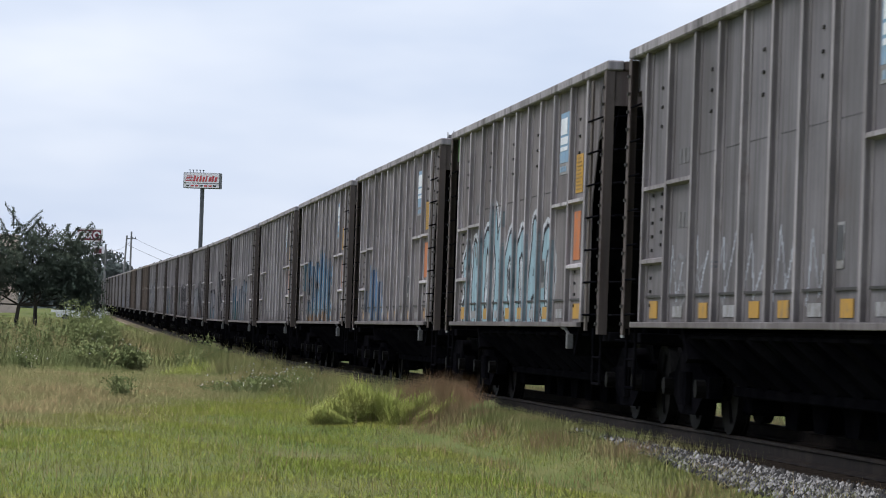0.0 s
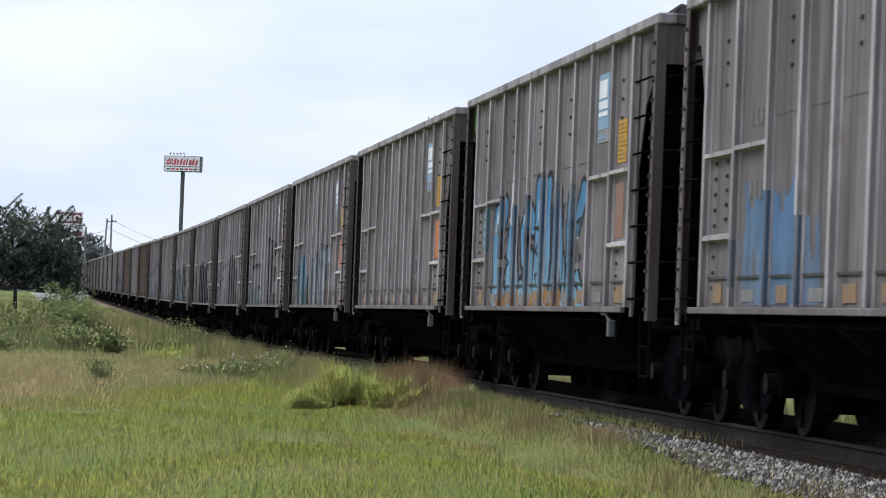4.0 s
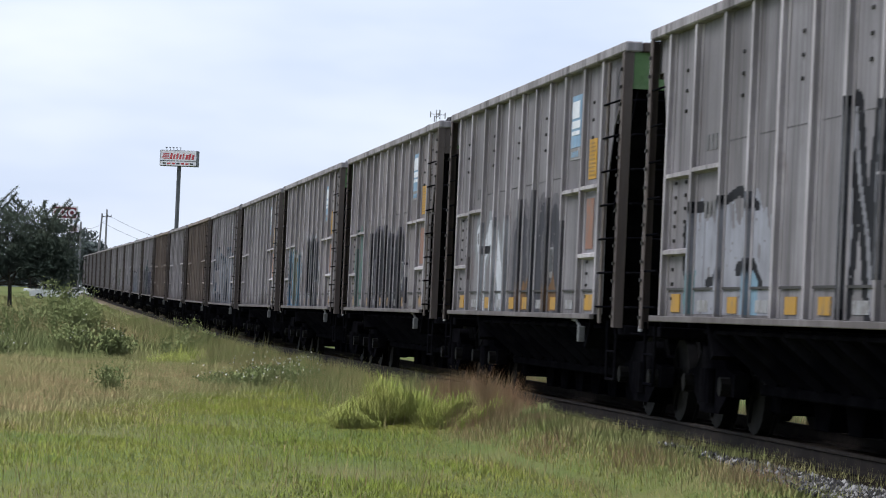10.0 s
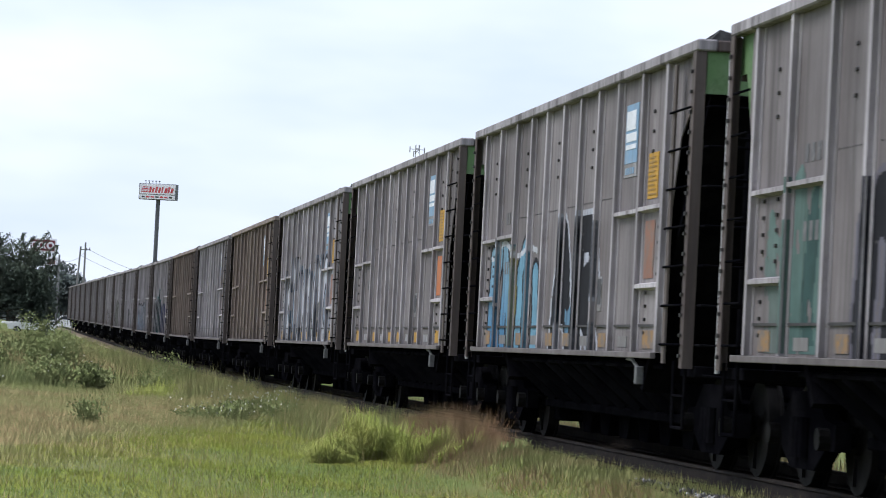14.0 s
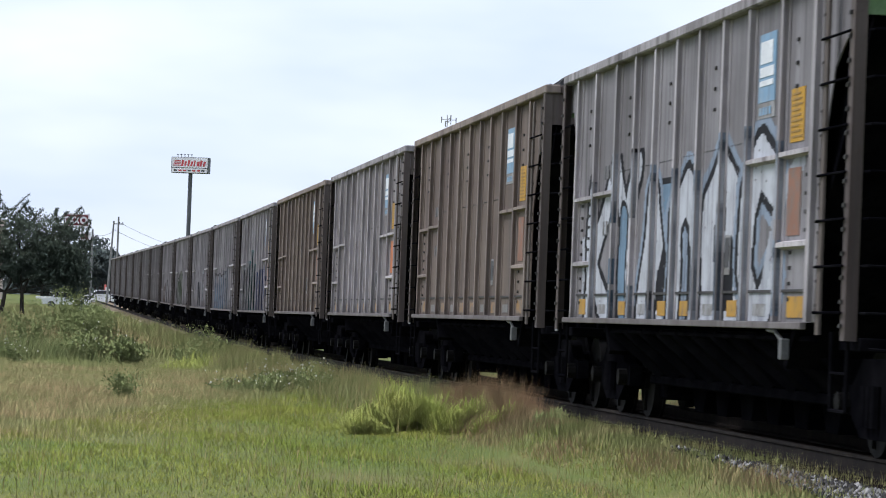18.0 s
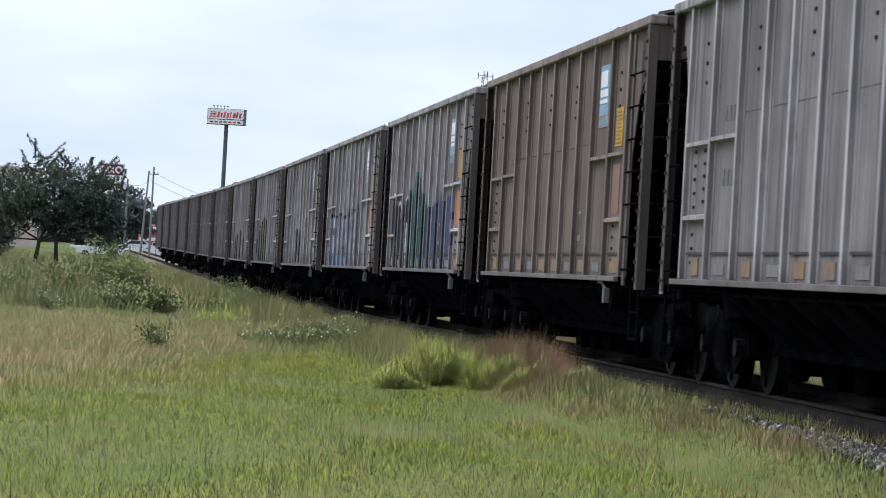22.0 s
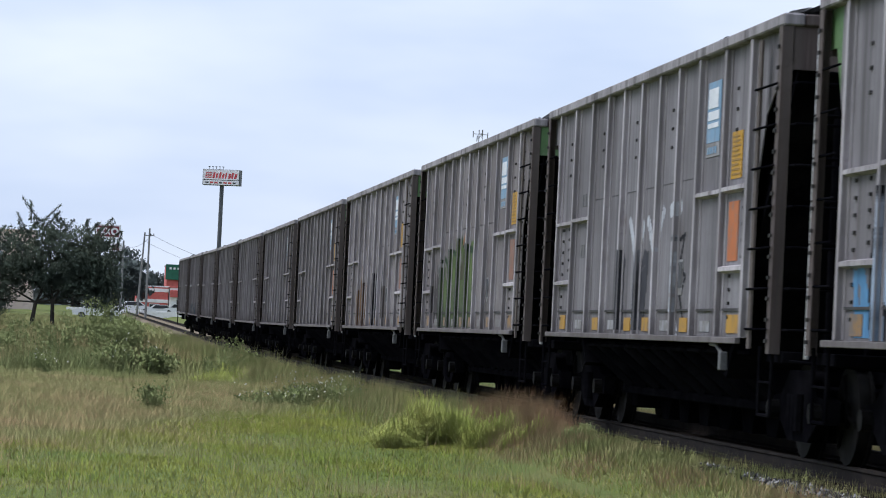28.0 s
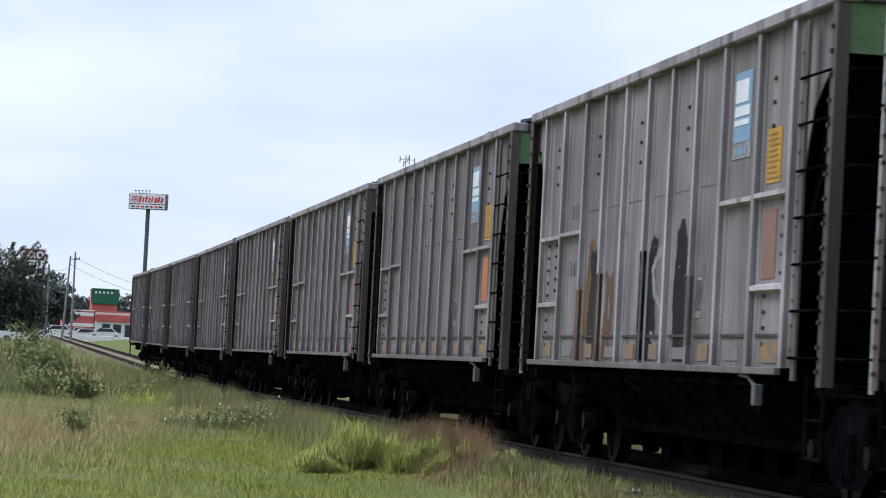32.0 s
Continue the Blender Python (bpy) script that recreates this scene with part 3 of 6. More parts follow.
    P("orange_notice", bm, M_ORANGE, "weathered orange notice")
    bm = B()
    slab(bm, -1.523, -1.5155, at(9.80), at(9.56), 1.55, 1.92)
    board = P("data_panel", bm, M_WHITE_WORN)
    bm = B()
    slab(bm, -1.528, -1.5235, at(9.775), at(9.585), 1.62, 1.895)
    P("lettering", bm, M_DARKTEXT, "", board)
    for q in range(4):
        bm = B()
        slab(bm, -1.521, -1.5155, at(2.76 + q * 0.2), at(2.64 + q * 0.2), 2.70, 2.85)
        P("stencilled_mark", bm, M_STENCIL)
        if q < 3:
            bm = B()
            slab(bm, -1.521, -1.5155, at(2.80 + q * 0.2), at(2.68 + q * 0.2), 2.06, 2.22)
            P("stencilled_mark", bm, M_STENCIL)
    # stirrup steps
    for e in (14.35, 0.40):
        bm = B()
        bar(bm, (-1.56, at(e - 0.28), 1.05), (-1.56, at(e - 0.25), 0.42), 0.018)
        bar(bm, (-1.56, at(e + 0.28), 1.05), (-1.56, at(e + 0.25), 0.42), 0.018)
        bar(bm, (-1.56, at(e - 0.25), 0.42), (-1.56, at(e + 0.25), 0.42), 0.018)
        bar(bm, (-1.56, at(e - 0.27), 0.72), (-1.56, at(e + 0.27), 0.72), 0.014)
        P("step", bm, M_BLACK)
    # end platform and couplers
    for e0, e1 in ((14.1, 14.75), (0.0, 0.65)):
        bm = B()
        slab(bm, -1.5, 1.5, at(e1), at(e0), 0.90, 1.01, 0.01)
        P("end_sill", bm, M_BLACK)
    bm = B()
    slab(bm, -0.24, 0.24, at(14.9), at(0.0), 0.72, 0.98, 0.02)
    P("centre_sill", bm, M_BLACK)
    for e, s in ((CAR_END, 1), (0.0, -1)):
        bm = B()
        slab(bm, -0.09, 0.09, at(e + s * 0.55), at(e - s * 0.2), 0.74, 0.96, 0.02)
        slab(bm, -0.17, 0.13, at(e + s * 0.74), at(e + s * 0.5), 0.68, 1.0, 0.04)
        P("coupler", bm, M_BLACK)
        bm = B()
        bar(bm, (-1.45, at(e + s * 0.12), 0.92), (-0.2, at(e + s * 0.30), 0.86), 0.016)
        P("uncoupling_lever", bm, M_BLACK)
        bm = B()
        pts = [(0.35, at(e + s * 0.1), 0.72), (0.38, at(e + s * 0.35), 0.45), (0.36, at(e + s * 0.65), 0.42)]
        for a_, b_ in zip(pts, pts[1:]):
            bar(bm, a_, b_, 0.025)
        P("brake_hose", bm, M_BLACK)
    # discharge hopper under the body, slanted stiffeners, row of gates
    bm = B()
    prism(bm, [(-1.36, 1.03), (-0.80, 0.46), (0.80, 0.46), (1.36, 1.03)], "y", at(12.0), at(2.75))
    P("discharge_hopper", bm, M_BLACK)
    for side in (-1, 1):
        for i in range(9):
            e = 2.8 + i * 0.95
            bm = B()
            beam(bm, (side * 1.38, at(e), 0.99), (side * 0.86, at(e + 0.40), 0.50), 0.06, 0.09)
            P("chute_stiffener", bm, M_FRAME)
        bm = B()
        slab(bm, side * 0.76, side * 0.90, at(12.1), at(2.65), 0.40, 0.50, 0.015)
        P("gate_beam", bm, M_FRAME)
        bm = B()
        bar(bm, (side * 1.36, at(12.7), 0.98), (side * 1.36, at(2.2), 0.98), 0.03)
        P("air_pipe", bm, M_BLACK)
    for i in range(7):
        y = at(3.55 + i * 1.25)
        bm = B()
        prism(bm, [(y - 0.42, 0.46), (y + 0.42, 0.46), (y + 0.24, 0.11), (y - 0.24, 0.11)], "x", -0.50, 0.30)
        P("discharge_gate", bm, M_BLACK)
    # black blocks shaped like brake gear, added to darken gaps between hopper and bogies
    for e in (2.45, 12.30):
        bm = B()
        bar(bm, (-0.55, at(e), 0.52), (0.65, at(e), 0.52), 0.20, 10)
        slab(bm, -0.75, 0.75, at(e + 0.30), at(e - 0.30), 0.22, 0.46, 0.03)
        P("gap_block", bm, M_BLACK)
    # light valve box on a bent pipe
    bm = B()
    slab(bm, -1.62, -1.545, at(12.52), at(12.41), 0.80, 0.98, 0.008)
    valve = P("valve_box", bm, M_LIGHT_STEEL, "pale grey box under the sill")
    bm = B()
    pts = [(-1.56, at(11.7), 1.05), (-1.56, at(12.0), 1.04), (-1.56, at(12.25), 0.97), (-1.56, at(12.42), 0.95)]
    for a_, b_ in zip(pts, pts[1:]):
        bar(bm, a_, b_, 0.018)
    P("pipe", bm, M_LIGHT_STEEL, "", valve)
    P("load", heap(7), M_COAL, "dark lumpy mineral heaped to the rim")
    # load under the heap, black so the end slits look shaded
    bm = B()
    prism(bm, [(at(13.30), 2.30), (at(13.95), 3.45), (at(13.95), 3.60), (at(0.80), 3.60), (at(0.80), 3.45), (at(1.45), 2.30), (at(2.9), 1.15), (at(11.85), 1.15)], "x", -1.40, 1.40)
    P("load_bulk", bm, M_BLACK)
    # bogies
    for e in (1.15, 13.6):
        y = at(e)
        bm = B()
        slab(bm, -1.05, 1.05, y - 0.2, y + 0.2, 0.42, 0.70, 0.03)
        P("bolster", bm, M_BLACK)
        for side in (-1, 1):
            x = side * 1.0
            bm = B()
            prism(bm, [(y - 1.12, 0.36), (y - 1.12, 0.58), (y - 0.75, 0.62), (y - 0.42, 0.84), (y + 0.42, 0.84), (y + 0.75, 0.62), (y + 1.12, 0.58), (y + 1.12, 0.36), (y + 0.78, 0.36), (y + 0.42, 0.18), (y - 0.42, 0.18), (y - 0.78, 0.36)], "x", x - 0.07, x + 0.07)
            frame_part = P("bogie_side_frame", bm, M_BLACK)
            for k in (-0.16, 0.0, 0.16):
                bm = B()
                bar(bm, (x + side * 0.09, y + k, 0.28), (x + side * 0.09, y + k, 0.62), 0.06, 8)
                P("spring", bm, M_BLACK, "", frame_part)
            for k in (-0.89, 0.89):
                bm = B()
                bar(bm, (x + side * 0.06, y + k, 0.457), (x + side * 0.17, y + k, 0.457), 0.095, 10)
                P("axle_cap", bm, M_WHEEL, "", frame_part)
        for k in (-0.89, 0.89):
            bm = B()
            bar(bm, (-1.0, 0, 0), (1.0, 0, 0), 0.075, 10)
            axle = P("axle", bm, M_WHEEL)
            axle.location = (0, y + k, 0.457)
            for side in (-1, 1):
                bm = B()
                x = side * 0.755
                bar(bm, (x - 0.055, 0, 0), (x + 0.055, 0, 0), 0.457, 24)
                bar(bm, (x - side * 0.055, 0, 0), (x - side * 0.085, 0, 0), 0.485, 24)
                bar(bm, (x + side * 0.05, 0, 0), (x + side * 0.10, 0, 0), 0.13, 12)
                for q in range(3):
                    a_ = q * 2.094
                    beam(bm, (x + side * 0.06, 0.14 * math.cos(a_), 0.14 * math.sin(a_)), (x + side * 0.06, 0.38 * math.cos(a_), 0.38 * math.sin(a_)), 0.05, 0.03)
                P("wheel", bm, M_WHEEL, "", axle)
    return car


PALE_BLUE, SKY_BLUE, DEEP_BLUE, TEAL = (0.36, 0.52, 0.58), (0.10, 0.27, 0.46), (0.045, 0.075, 0.18), (0.05, 0.27, 0.26)
WHITE, INK, LEAF, RUSTY, SAND = (0.66, 0.68, 0.71), (0.022, 0.022, 0.026), (0.14, 0.20, 0.055), (0.21, 0.12, 0.06), (0.30, 0.27, 0.10)
SILVER, MIST, ORANGE, SMOKE = (0.46, 0.48, 0.52), (0.15, 0.23, 0.20), (0.42, 0.20, 0.05), (0.07, 0.07, 0.08)
ROUND = [(0.5 + 0.42 * math.cos(q), 0.5 + 0.5 * math.sin(q)) for q in np.linspace(0, 2 * math.pi, 13)]
# strokes of sprayed letter shapes, in a unit box
GLYPH = {
    "S": [[(0.9, 0.85), (0.5, 1.0), (0.1, 0.8), (0.25, 0.56), (0.8, 0.42), (0.9, 0.18), (0.5, 0.0), (0.05, 0.15)]],
    "K": [[(0.15, 1.0), (0.1, 0.0)], [(0.95, 1.0), (0.2, 0.45), (0.95, 0.0)]],
    "O": [ROUND],
    "C": [[(0.95, 0.8), (0.5, 1.0), (0.1, 0.7), (0.1, 0.3), (0.5, 0.0), (0.95, 0.2)]],
    "N": [[(0.1, 0.0), (0.15, 1.0), (0.85, 0.0), (0.9, 1.0)]],
    "U": [[(0.1, 0.0), (0.1, 0.8), (0.5, 1.0), (0.9, 0.8), (0.9, 0.0)]],
    "A": [[(0.05, 0.0), (0.45, 1.0), (0.95, 0.0)], [(0.25, 0.38), (0.75, 0.38)]],
    "E": [[(0.9, 1.0), (0.1, 0.95), (0.1, 0.05), (0.95, 0.0)], [(0.1, 0.5), (0.75, 0.55)]],
    "Y": [[(0.05, 1.0), (0.5, 0.6), (0.95, 1.0)], [(0.5, 0.6), (0.45, 0.0)]],
    "I": [[(0.5, 0.0), (0.5, 1.0)]],
    "Z": [[(0.1, 0.95), (0.7, 1.0), (0.25, 0.65), (0.8, 0.5), (0.3, 0.3), (0.75, 0.0)]],
    "R": [[(0.1, 0.0), (0.1, 1.0), (0.8, 0.95), (0.85, 0.6), (0.2, 0.5), (0.95, 0.0)]],
}
SPRAY_E, SPRAY_Z = np.arange(0.96, 13.14, 0.045), np.arange(1.125, 2.93, 0.022)


class Canvas:
    """The painted part of one side: a colour and a cover for every small patch of it."""

    def __init__(self, seed):
        self.rng = np.random.default_rng(seed)
        self.E, self.Z = np.meshgrid(SPRAY_E, SPRAY_Z)
        q = seed * 1.7
        self.we = 0.04 * np.sin(self.Z * 6 + self.E + q)
        self.wz = 0.04 * np.sin(self.E * 3 + q)
        self.rgb, self.cover = np.zeros(self.E.shape + (3,)), np.zeros(self.E.shape)

    def lay(self, mask, colour, fade=None):
        c = np.array(colour)
        if fade is not None:
            c = c + (np.array(fade) - c) * np.clip((2.3 - self.Z) / 1.1, 0, 1)[..., None]
        self.rgb = np.where(mask[..., None], c, self.rgb)
        self.cover = np.where(mask, 1.0, self.cover)

    def far(self, pts):
        """Distance to a line of strokes; across the car's length counts double, as the letters are broad."""
        d = np.full(self.E.shape, 9.0)
        for (a, b), (c, e) in zip(pts, pts[1:]):
            px_, pz = self.E + self.we - a, self.Z + self.wz - b
            dx, dz = c - a, e - b
            k = np.clip((px_ * dx + pz * dz) / (dx * dx + dz * dz + 1e-9), 0, 1)
            d = np.minimum(d, np.hypot((px_ - k * dx) * 0.72, pz - k * dz))
        return d

    def letter(self, shape, e, wide, foot, head, pen, fill, line=None, halo=None, fade=None, edge=0.065):
        d = np.minimum.reduce([self.far([(e + u * wide, foot + v * (head - foot)) for u, v in s]) for s in GLYPH[shape]])
        pen = pen * 0.72
        if halo:
            self.lay(d < pen + 2 * edge, halo)
        if line:
            self.lay(d < pen + edge, line)
        self.lay(d < pen, fill, fade)

    def word(self, shapes, e, step, foot, heads, pen, fill, line=None, halo=None, fade=None, wide=0.8, edge=0.065):
        for i, shape in enumerate(shapes):
            self.letter(shape, e + i * step, step * wide, foot, heads[i % len(heads)], pen, fill, line, halo, fade, edge)

    def patch(self, e0, e1, foot, head, colour, fade=None, gaps=0.25):
        """A sprayed field with a ragged head and worn gaps in it."""
        top = head + 0.10 * np.sin(self.E * 5 + e0) + 0.06 * np.sin(self.E * 13)
        worn = np.sin(self.E * 6.1 + self.Z * 1.3) * np.sin(self.Z * 7.3 + self.E * 2.2) + 0.5 * np.sin(self.E * 17 + self.Z * 3)
        self.lay((self.E + self.we > e0) & (self.E + self.we < e1) & (self.Z > foot) & (self.Z < top) & (worn > -1.4 + gaps * 2), colour, fade)

    def line(self, pts, pen, colour):
        self.lay(self.far(pts) < pen, colour)

    def mesh(self):
        keep = (self.cover > 0.5) & (self.rng.random(self.E.shape) > 0.006)
        h, w = self.E.shape
        ye = 7.4 - np.concatenate([SPRAY_E, [SPRAY_E[-1] + 0.045]])
        zz = np.concatenate([SPRAY_Z, [SPRAY_Z[-1] + 0.022]])
        gy, gz_ = np.meshgrid(ye, zz)
        v = np.stack([np.full(gy.shape, -1.5185), gy, gz_], -1).reshape(-1, 3)
        j, i = np.nonzero(keep)
        a = j * (w + 1) + i
        f = np.stack([a, a + w + 1, a + w + 2, a + 1], -1)
        used, inv = np.unique(f, return_inverse=True)
        v, f, hues = v[used], inv.reshape(f.shape), [self.rgb[j, i]]
        # the same paint on the edges of the posts and on the flanks that face the near end
        for e in RIBS:
            near = np.abs(SPRAY_E - e) < 0.34
            share = self.cover[:, near].mean(1)
            tone = (self.rgb[:, near] * self.cover[:, near, None]).sum(1) / np.maximum(self.cover[:, near].sum(1), 1)[:, None]
            j = np.nonzero(share > 0.4)[0]
            y = 7.4 - e
            for p, q in (((-1.5892, y - 0.043), (-1.5892, y + 0.043)), ((-1.534, y - 0.027), (-1.567, y - 0.027))):
                k = len(v) + 4 * np.arange(len(j))
                z0, z1 = SPRAY_Z[j], SPRAY_Z[j] + 0.022
                quad = [np.stack([np.full(len(j), c[0]), np.full(len(j), c[1]), z], -1) for c, z in ((p, z0), (q, z0), (q, z1), (p, z1))]
                v = np.concatenate([v, np.stack(quad, 1).reshape(-1, 3)])
                f = np.concatenate([f, np.stack([k, k + 1, k + 2, k + 3], -1)])
                hues.append(tone[j])
        hues = np.concatenate(hues)
        ob = raw_mesh("graffiti", v, f, M_SPRAY)
        col = ob.data.attributes.new("spray", "FLOAT_COLOR", "CORNER")
        rgba = np.concatenate([np.repeat(hues, 4, 0), np.ones((4 * len(hues), 1))], 1)
        col.data.foreach_set("color", rgba.astype(np.float32).ravel())
        return ob


def spray_scrawl(c):
    for i in range(6):
        e = 2.2 + i * 1.25
        c.line([(e, 1.3), (e + 0.25, 1.9), (e + 0.45, 1.35), (e + 0.8, 1.7 + 0.1 * (i % 3))], 0.018, SILVER)
    c.word("SKN", 2.4, 1.0, 1.25, (1.8, 1.7), 0.03, (0.26, 0.26, 0.27))


def spray_pale_letters(c):
    c.word("SKOY", 1.45, 1.1, 1.12, (2.2, 2.15, 2.35, 2.55), 0.15, PALE_BLUE, INK, WHITE)
    c.word("CUAO", 6.0, 1.18, 1.12, (2.2, 2.2, 2.3, 2.2), 0.17, PALE_BLUE, INK, WHITE)
    c.patch(6.4, 7.1, 1.55, 1.7, INK, gaps=0)
    c.line([(1.4, 1.2), (1.9, 2.1)], 0.03, INK)


def spray_blue_patch(c):
    c.patch(2.5, 3.4, 1.13, 2.1, (0.12, 0.23, 0.38), (0.16, 0.22, 0.30), 0.2)
    c.patch(3.5, 4.5, 1.13, 2.15, (0.11, 0.22, 0.40), (0.13, 0.22, 0.33), 0.15)
    c.patch(4.6, 5.4, 1.13, 1.9, (0.15, 0.21, 0.30), None, 0.35)
    c.patch(1.9, 2.4, 1.3, 1.7, (0.20, 0.22, 0.25), None, 0.5)


def spray_big_blue(c):
    c.patch(1.6, 2.3, 1.85, 2.5, (0.24, 0.45, 0.56), None, 0.1)
    c.word("KASNAK", 2.7, 1.25, 1.14, (2.35, 2.5, 2.3, 2.55, 2.35), 0.22, SKY_BLUE, INK, None, (0.24, 0.42, 0.55))
    for i, h in enumerate((2.6, 2.75, 2.55, 2.8, 2.6, 2.5)):
        c.line([(2.9 + i * 1.25, 2.2), (3.1 + i * 1.25, h)], 0.07, WHITE)
    c.word("ZNZNZ", 3.2, 1.45, 1.2, (2.1, 2.3), 0.035, INK)
    c.patch(2.7, 9.6, 1.12, 1.22, ORANGE, None, 0.55)


def spray_two_pieces(c):
    c.patch(1.35, 2.1, 1.13, 2.05, RUSTY, None, 0.15)
    c.patch(2.2, 3.0, 1.13, 2.1, SKY_BLUE, (0.20, 0.34, 0.36), 0.1)
    c.patch(3.1, 3.8, 1.13, 2.2, (0.13, 0.32, 0.52), TEAL, 0.05)
    c.patch(3.9, 4.7, 1.13, 2.15, SKY_BLUE, TEAL, 0.1)
    c.word("INI", 2.3, 0.9, 1.2, (2.1, 2.2), 0.03, DEEP_BLUE)
    c.patch(4.9, 5.4, 1.13, 1.8, RUSTY, None, 0.3)
    c.word("UUU", 5.9, 1.55, 1.13, (2.15, 2.3, 2.2), 0.2, (0.34, 0.44, 0.54), INK, None, (0.40, 0.46, 0.50))
    c.word("III", 6.3, 1.55, 1.2, (1.9, 2.0), 0.05, WHITE)


def spray_silver_block(c):
    c.patch(1.9, 5.6, 1.13, 2.1, (0.40, 0.41, 0.45), (0.34, 0.34, 0.37), 0.12)
    c.line([(1.75, 1.95), (2.3, 2.12), (3.0, 2.16)], 0.05, INK)
    c.line([(3.2, 2.18), (4.2, 2.22), (5.0, 2.12)], 0.05, INK)
    c.line([(1.75, 1.9), (1.8, 1.6), (2.1, 1.3)], 0.07, INK)
    c.line([(2.9, 1.45), (3.5, 1.55)], 0.05, INK)
    c.line([(4.2, 1.5), (4.9, 1.6), (5.2, 1.45)], 0.06, INK)
    c.patch(1.85, 2.35, 1.13, 1.5, (0.10, 0.27, 0.29), None, 0.2)
    c.patch(4.6, 5.1, 1.13, 1.55, (0.25, 0.38, 0.47), None, 0.2)
    c.word("NZ", 8.2, 1.4, 1.2, (2.7, 2.5), 0.06, (0.30, 0.30, 0.32), None, INK)
    c.patch(10.8, 11.3, 1.9, 2.6, RUSTY, None, 0.5)


def spray_white_tall(c):
    c.patch(2.0, 2.5, 1.55, 1.85, (0.22, 0.19, 0.19), None, 0.2)
    c.word("YN", 2.9, 1.6, 1.14, (2.2, 2.15), 0.22, WHITE, None, (0.30, 0.31, 0.32))
    c.line([(3.6, 1.9), (4.1, 1.95)], 0.06, INK)
    c.line([(4.5, 1.7), (4.8, 1.5), (4.6, 1.3)], 0.06, INK)
    c.word("UNU", 6.6, 1.3, 1.15, (2.25, 2.3, 2.2), 0.30, SMOKE, None, (0.17, 0.16, 0.17))
    for e in (7.0, 9.3):
        c.patch(e, e + 0.8, 1.13, 1.45, RUSTY, None, 0.25)


def spray_dark_letters(c):
    c.patch(1.4, 2.2, 1.13, 2.25, MIST, (0.16, 0.19, 0.17), 0.25)
    c.patch(2.3, 3.3, 1.13, 2.55, MIST, (0.10, 0.17, 0.15), 0.15)
    c.patch(2.75, 3.15, 1.2, 2.5, (0.05, 0.10, 0.09), None, 0.1)
    c.word("UNUN", 4.6, 1.3, 1.15, (2.25, 2.35, 2.3, 2.2), 0.30, INK, (0.18, 0.17, 0.20))
    c.word("IIU", 8.0, 0.8, 1.3, (2.2, 2.3, 2.05), 0.05, (0.36, 0.36, 0.40))
    c.patch(9.6, 10.6, 1.2, 2.0, SMOKE, None, 0.4)


def spray_sand_blue(c):
    c.word("KN", 1.5, 1.1, 1.13, (2.3, 2.3), 0.2, (0.26, 0.44, 0.55), INK, None, SKY_BLUE)
    c.patch(3.3, 4.0, 1.13, 2.25, SAND, None, 0.05)
    c.word("UI", 3.9, 0.95, 1.13, (2.3, 2.0), 0.2, (0.20, 0.40, 0.52), INK)
    c.line([(1.5, 2.3), (2.6, 2.42), (3.8, 2.3), (5.2, 2.3)], 0.035, WHITE)
    c.word("AR", 6.6, 1.55, 1.13, (2.4, 2.4), 0.30, INK, (0.55, 0.57, 0.62))
    c.patch(7.5, 7.9, 1.2, 1.5, (0.16, 0.3, 0.42), None, 0.1)


def spray_white_wild(c):
    c.patch(1.3, 2.1, 1.13, 2.0, (0.50, 0.52, 0.56), None, 0.0)
    c.word("KY", 1.7, 1.7, 1.14, (2.5, 2.75), 0.26, (0.58, 0.60, 0.64), INK, None, None, 0.85, 0.10)
    c.word("IZ", 3.4, 2.4, 1.2, (2.2, 2.4), 0.20, (0.20, 0.30, 0.40), INK, None, None, 0.5, 0.06)
    c.word("AUUC", 5.2, 1.7, 1.14, (2.3, 2.35, 2.5, 2.6), 0.30, (0.60, 0.62, 0.66), INK, (0.30, 0.36, 0.44), None, 0.8, 0.09)
    for e in (6.1, 7.7, 9.5):
        c.patch(e, e + 0.45, 1.2, 1.75, INK, None, 0.0)
    c.line([(11.2, 1.2), (11.6, 2.0), (12.6, 2.5)], 0.10, SILVER)


def spray_black_teal(c):
    c.word("RNU", 1.15, 1.15, 1.14, (2.3, 2.2, 2.25), 0.26, INK, WHITE)
    c.patch(4.3, 7.3, 1.13, 1.35, TEAL, None, 0.1)
    c.word("UUU", 4.4, 1.05, 1.3, (2.3, 2.6, 2.2), 0.34, (0.02, 0.045, 0.05), TEAL)
    c.patch(7.7, 9.2, 1.13, 2.25, DEEP_BLUE, (0.10, 0.11, 0.17), 0.1)
    c.patch(9.3, 11.9, 1.13, 2.3, (0.07, 0.085, 0.18), (0.11, 0.11, 0.16), 0.12)
    c.word("IU", 8.4, 1.3, 1.2, (2.2, 2.0), 0.06, (0.03, 0.04, 0.10))


def spray_silver_row(c):
    c.patch(1.3, 2.0, 1.13, 1.65, (0.14, 0.33, 0.55), None, 0.05)
    c.word("RARN", 2.0, 1.5, 1.14, (2.15, 2.2, 2.15, 2.3), 0.2, (0.52, 0.56, 0.64), INK, None, (0.34, 0.45, 0.58))
    c.word("ZI", 8.1, 0.9, 1.15, (2.3, 2.4), 0.1, (0.52, 0.56, 0.62), INK)
    c.line([(2.0, 2.27), (4.0, 2.3), (7.4, 2.25)], 0.03, INK)


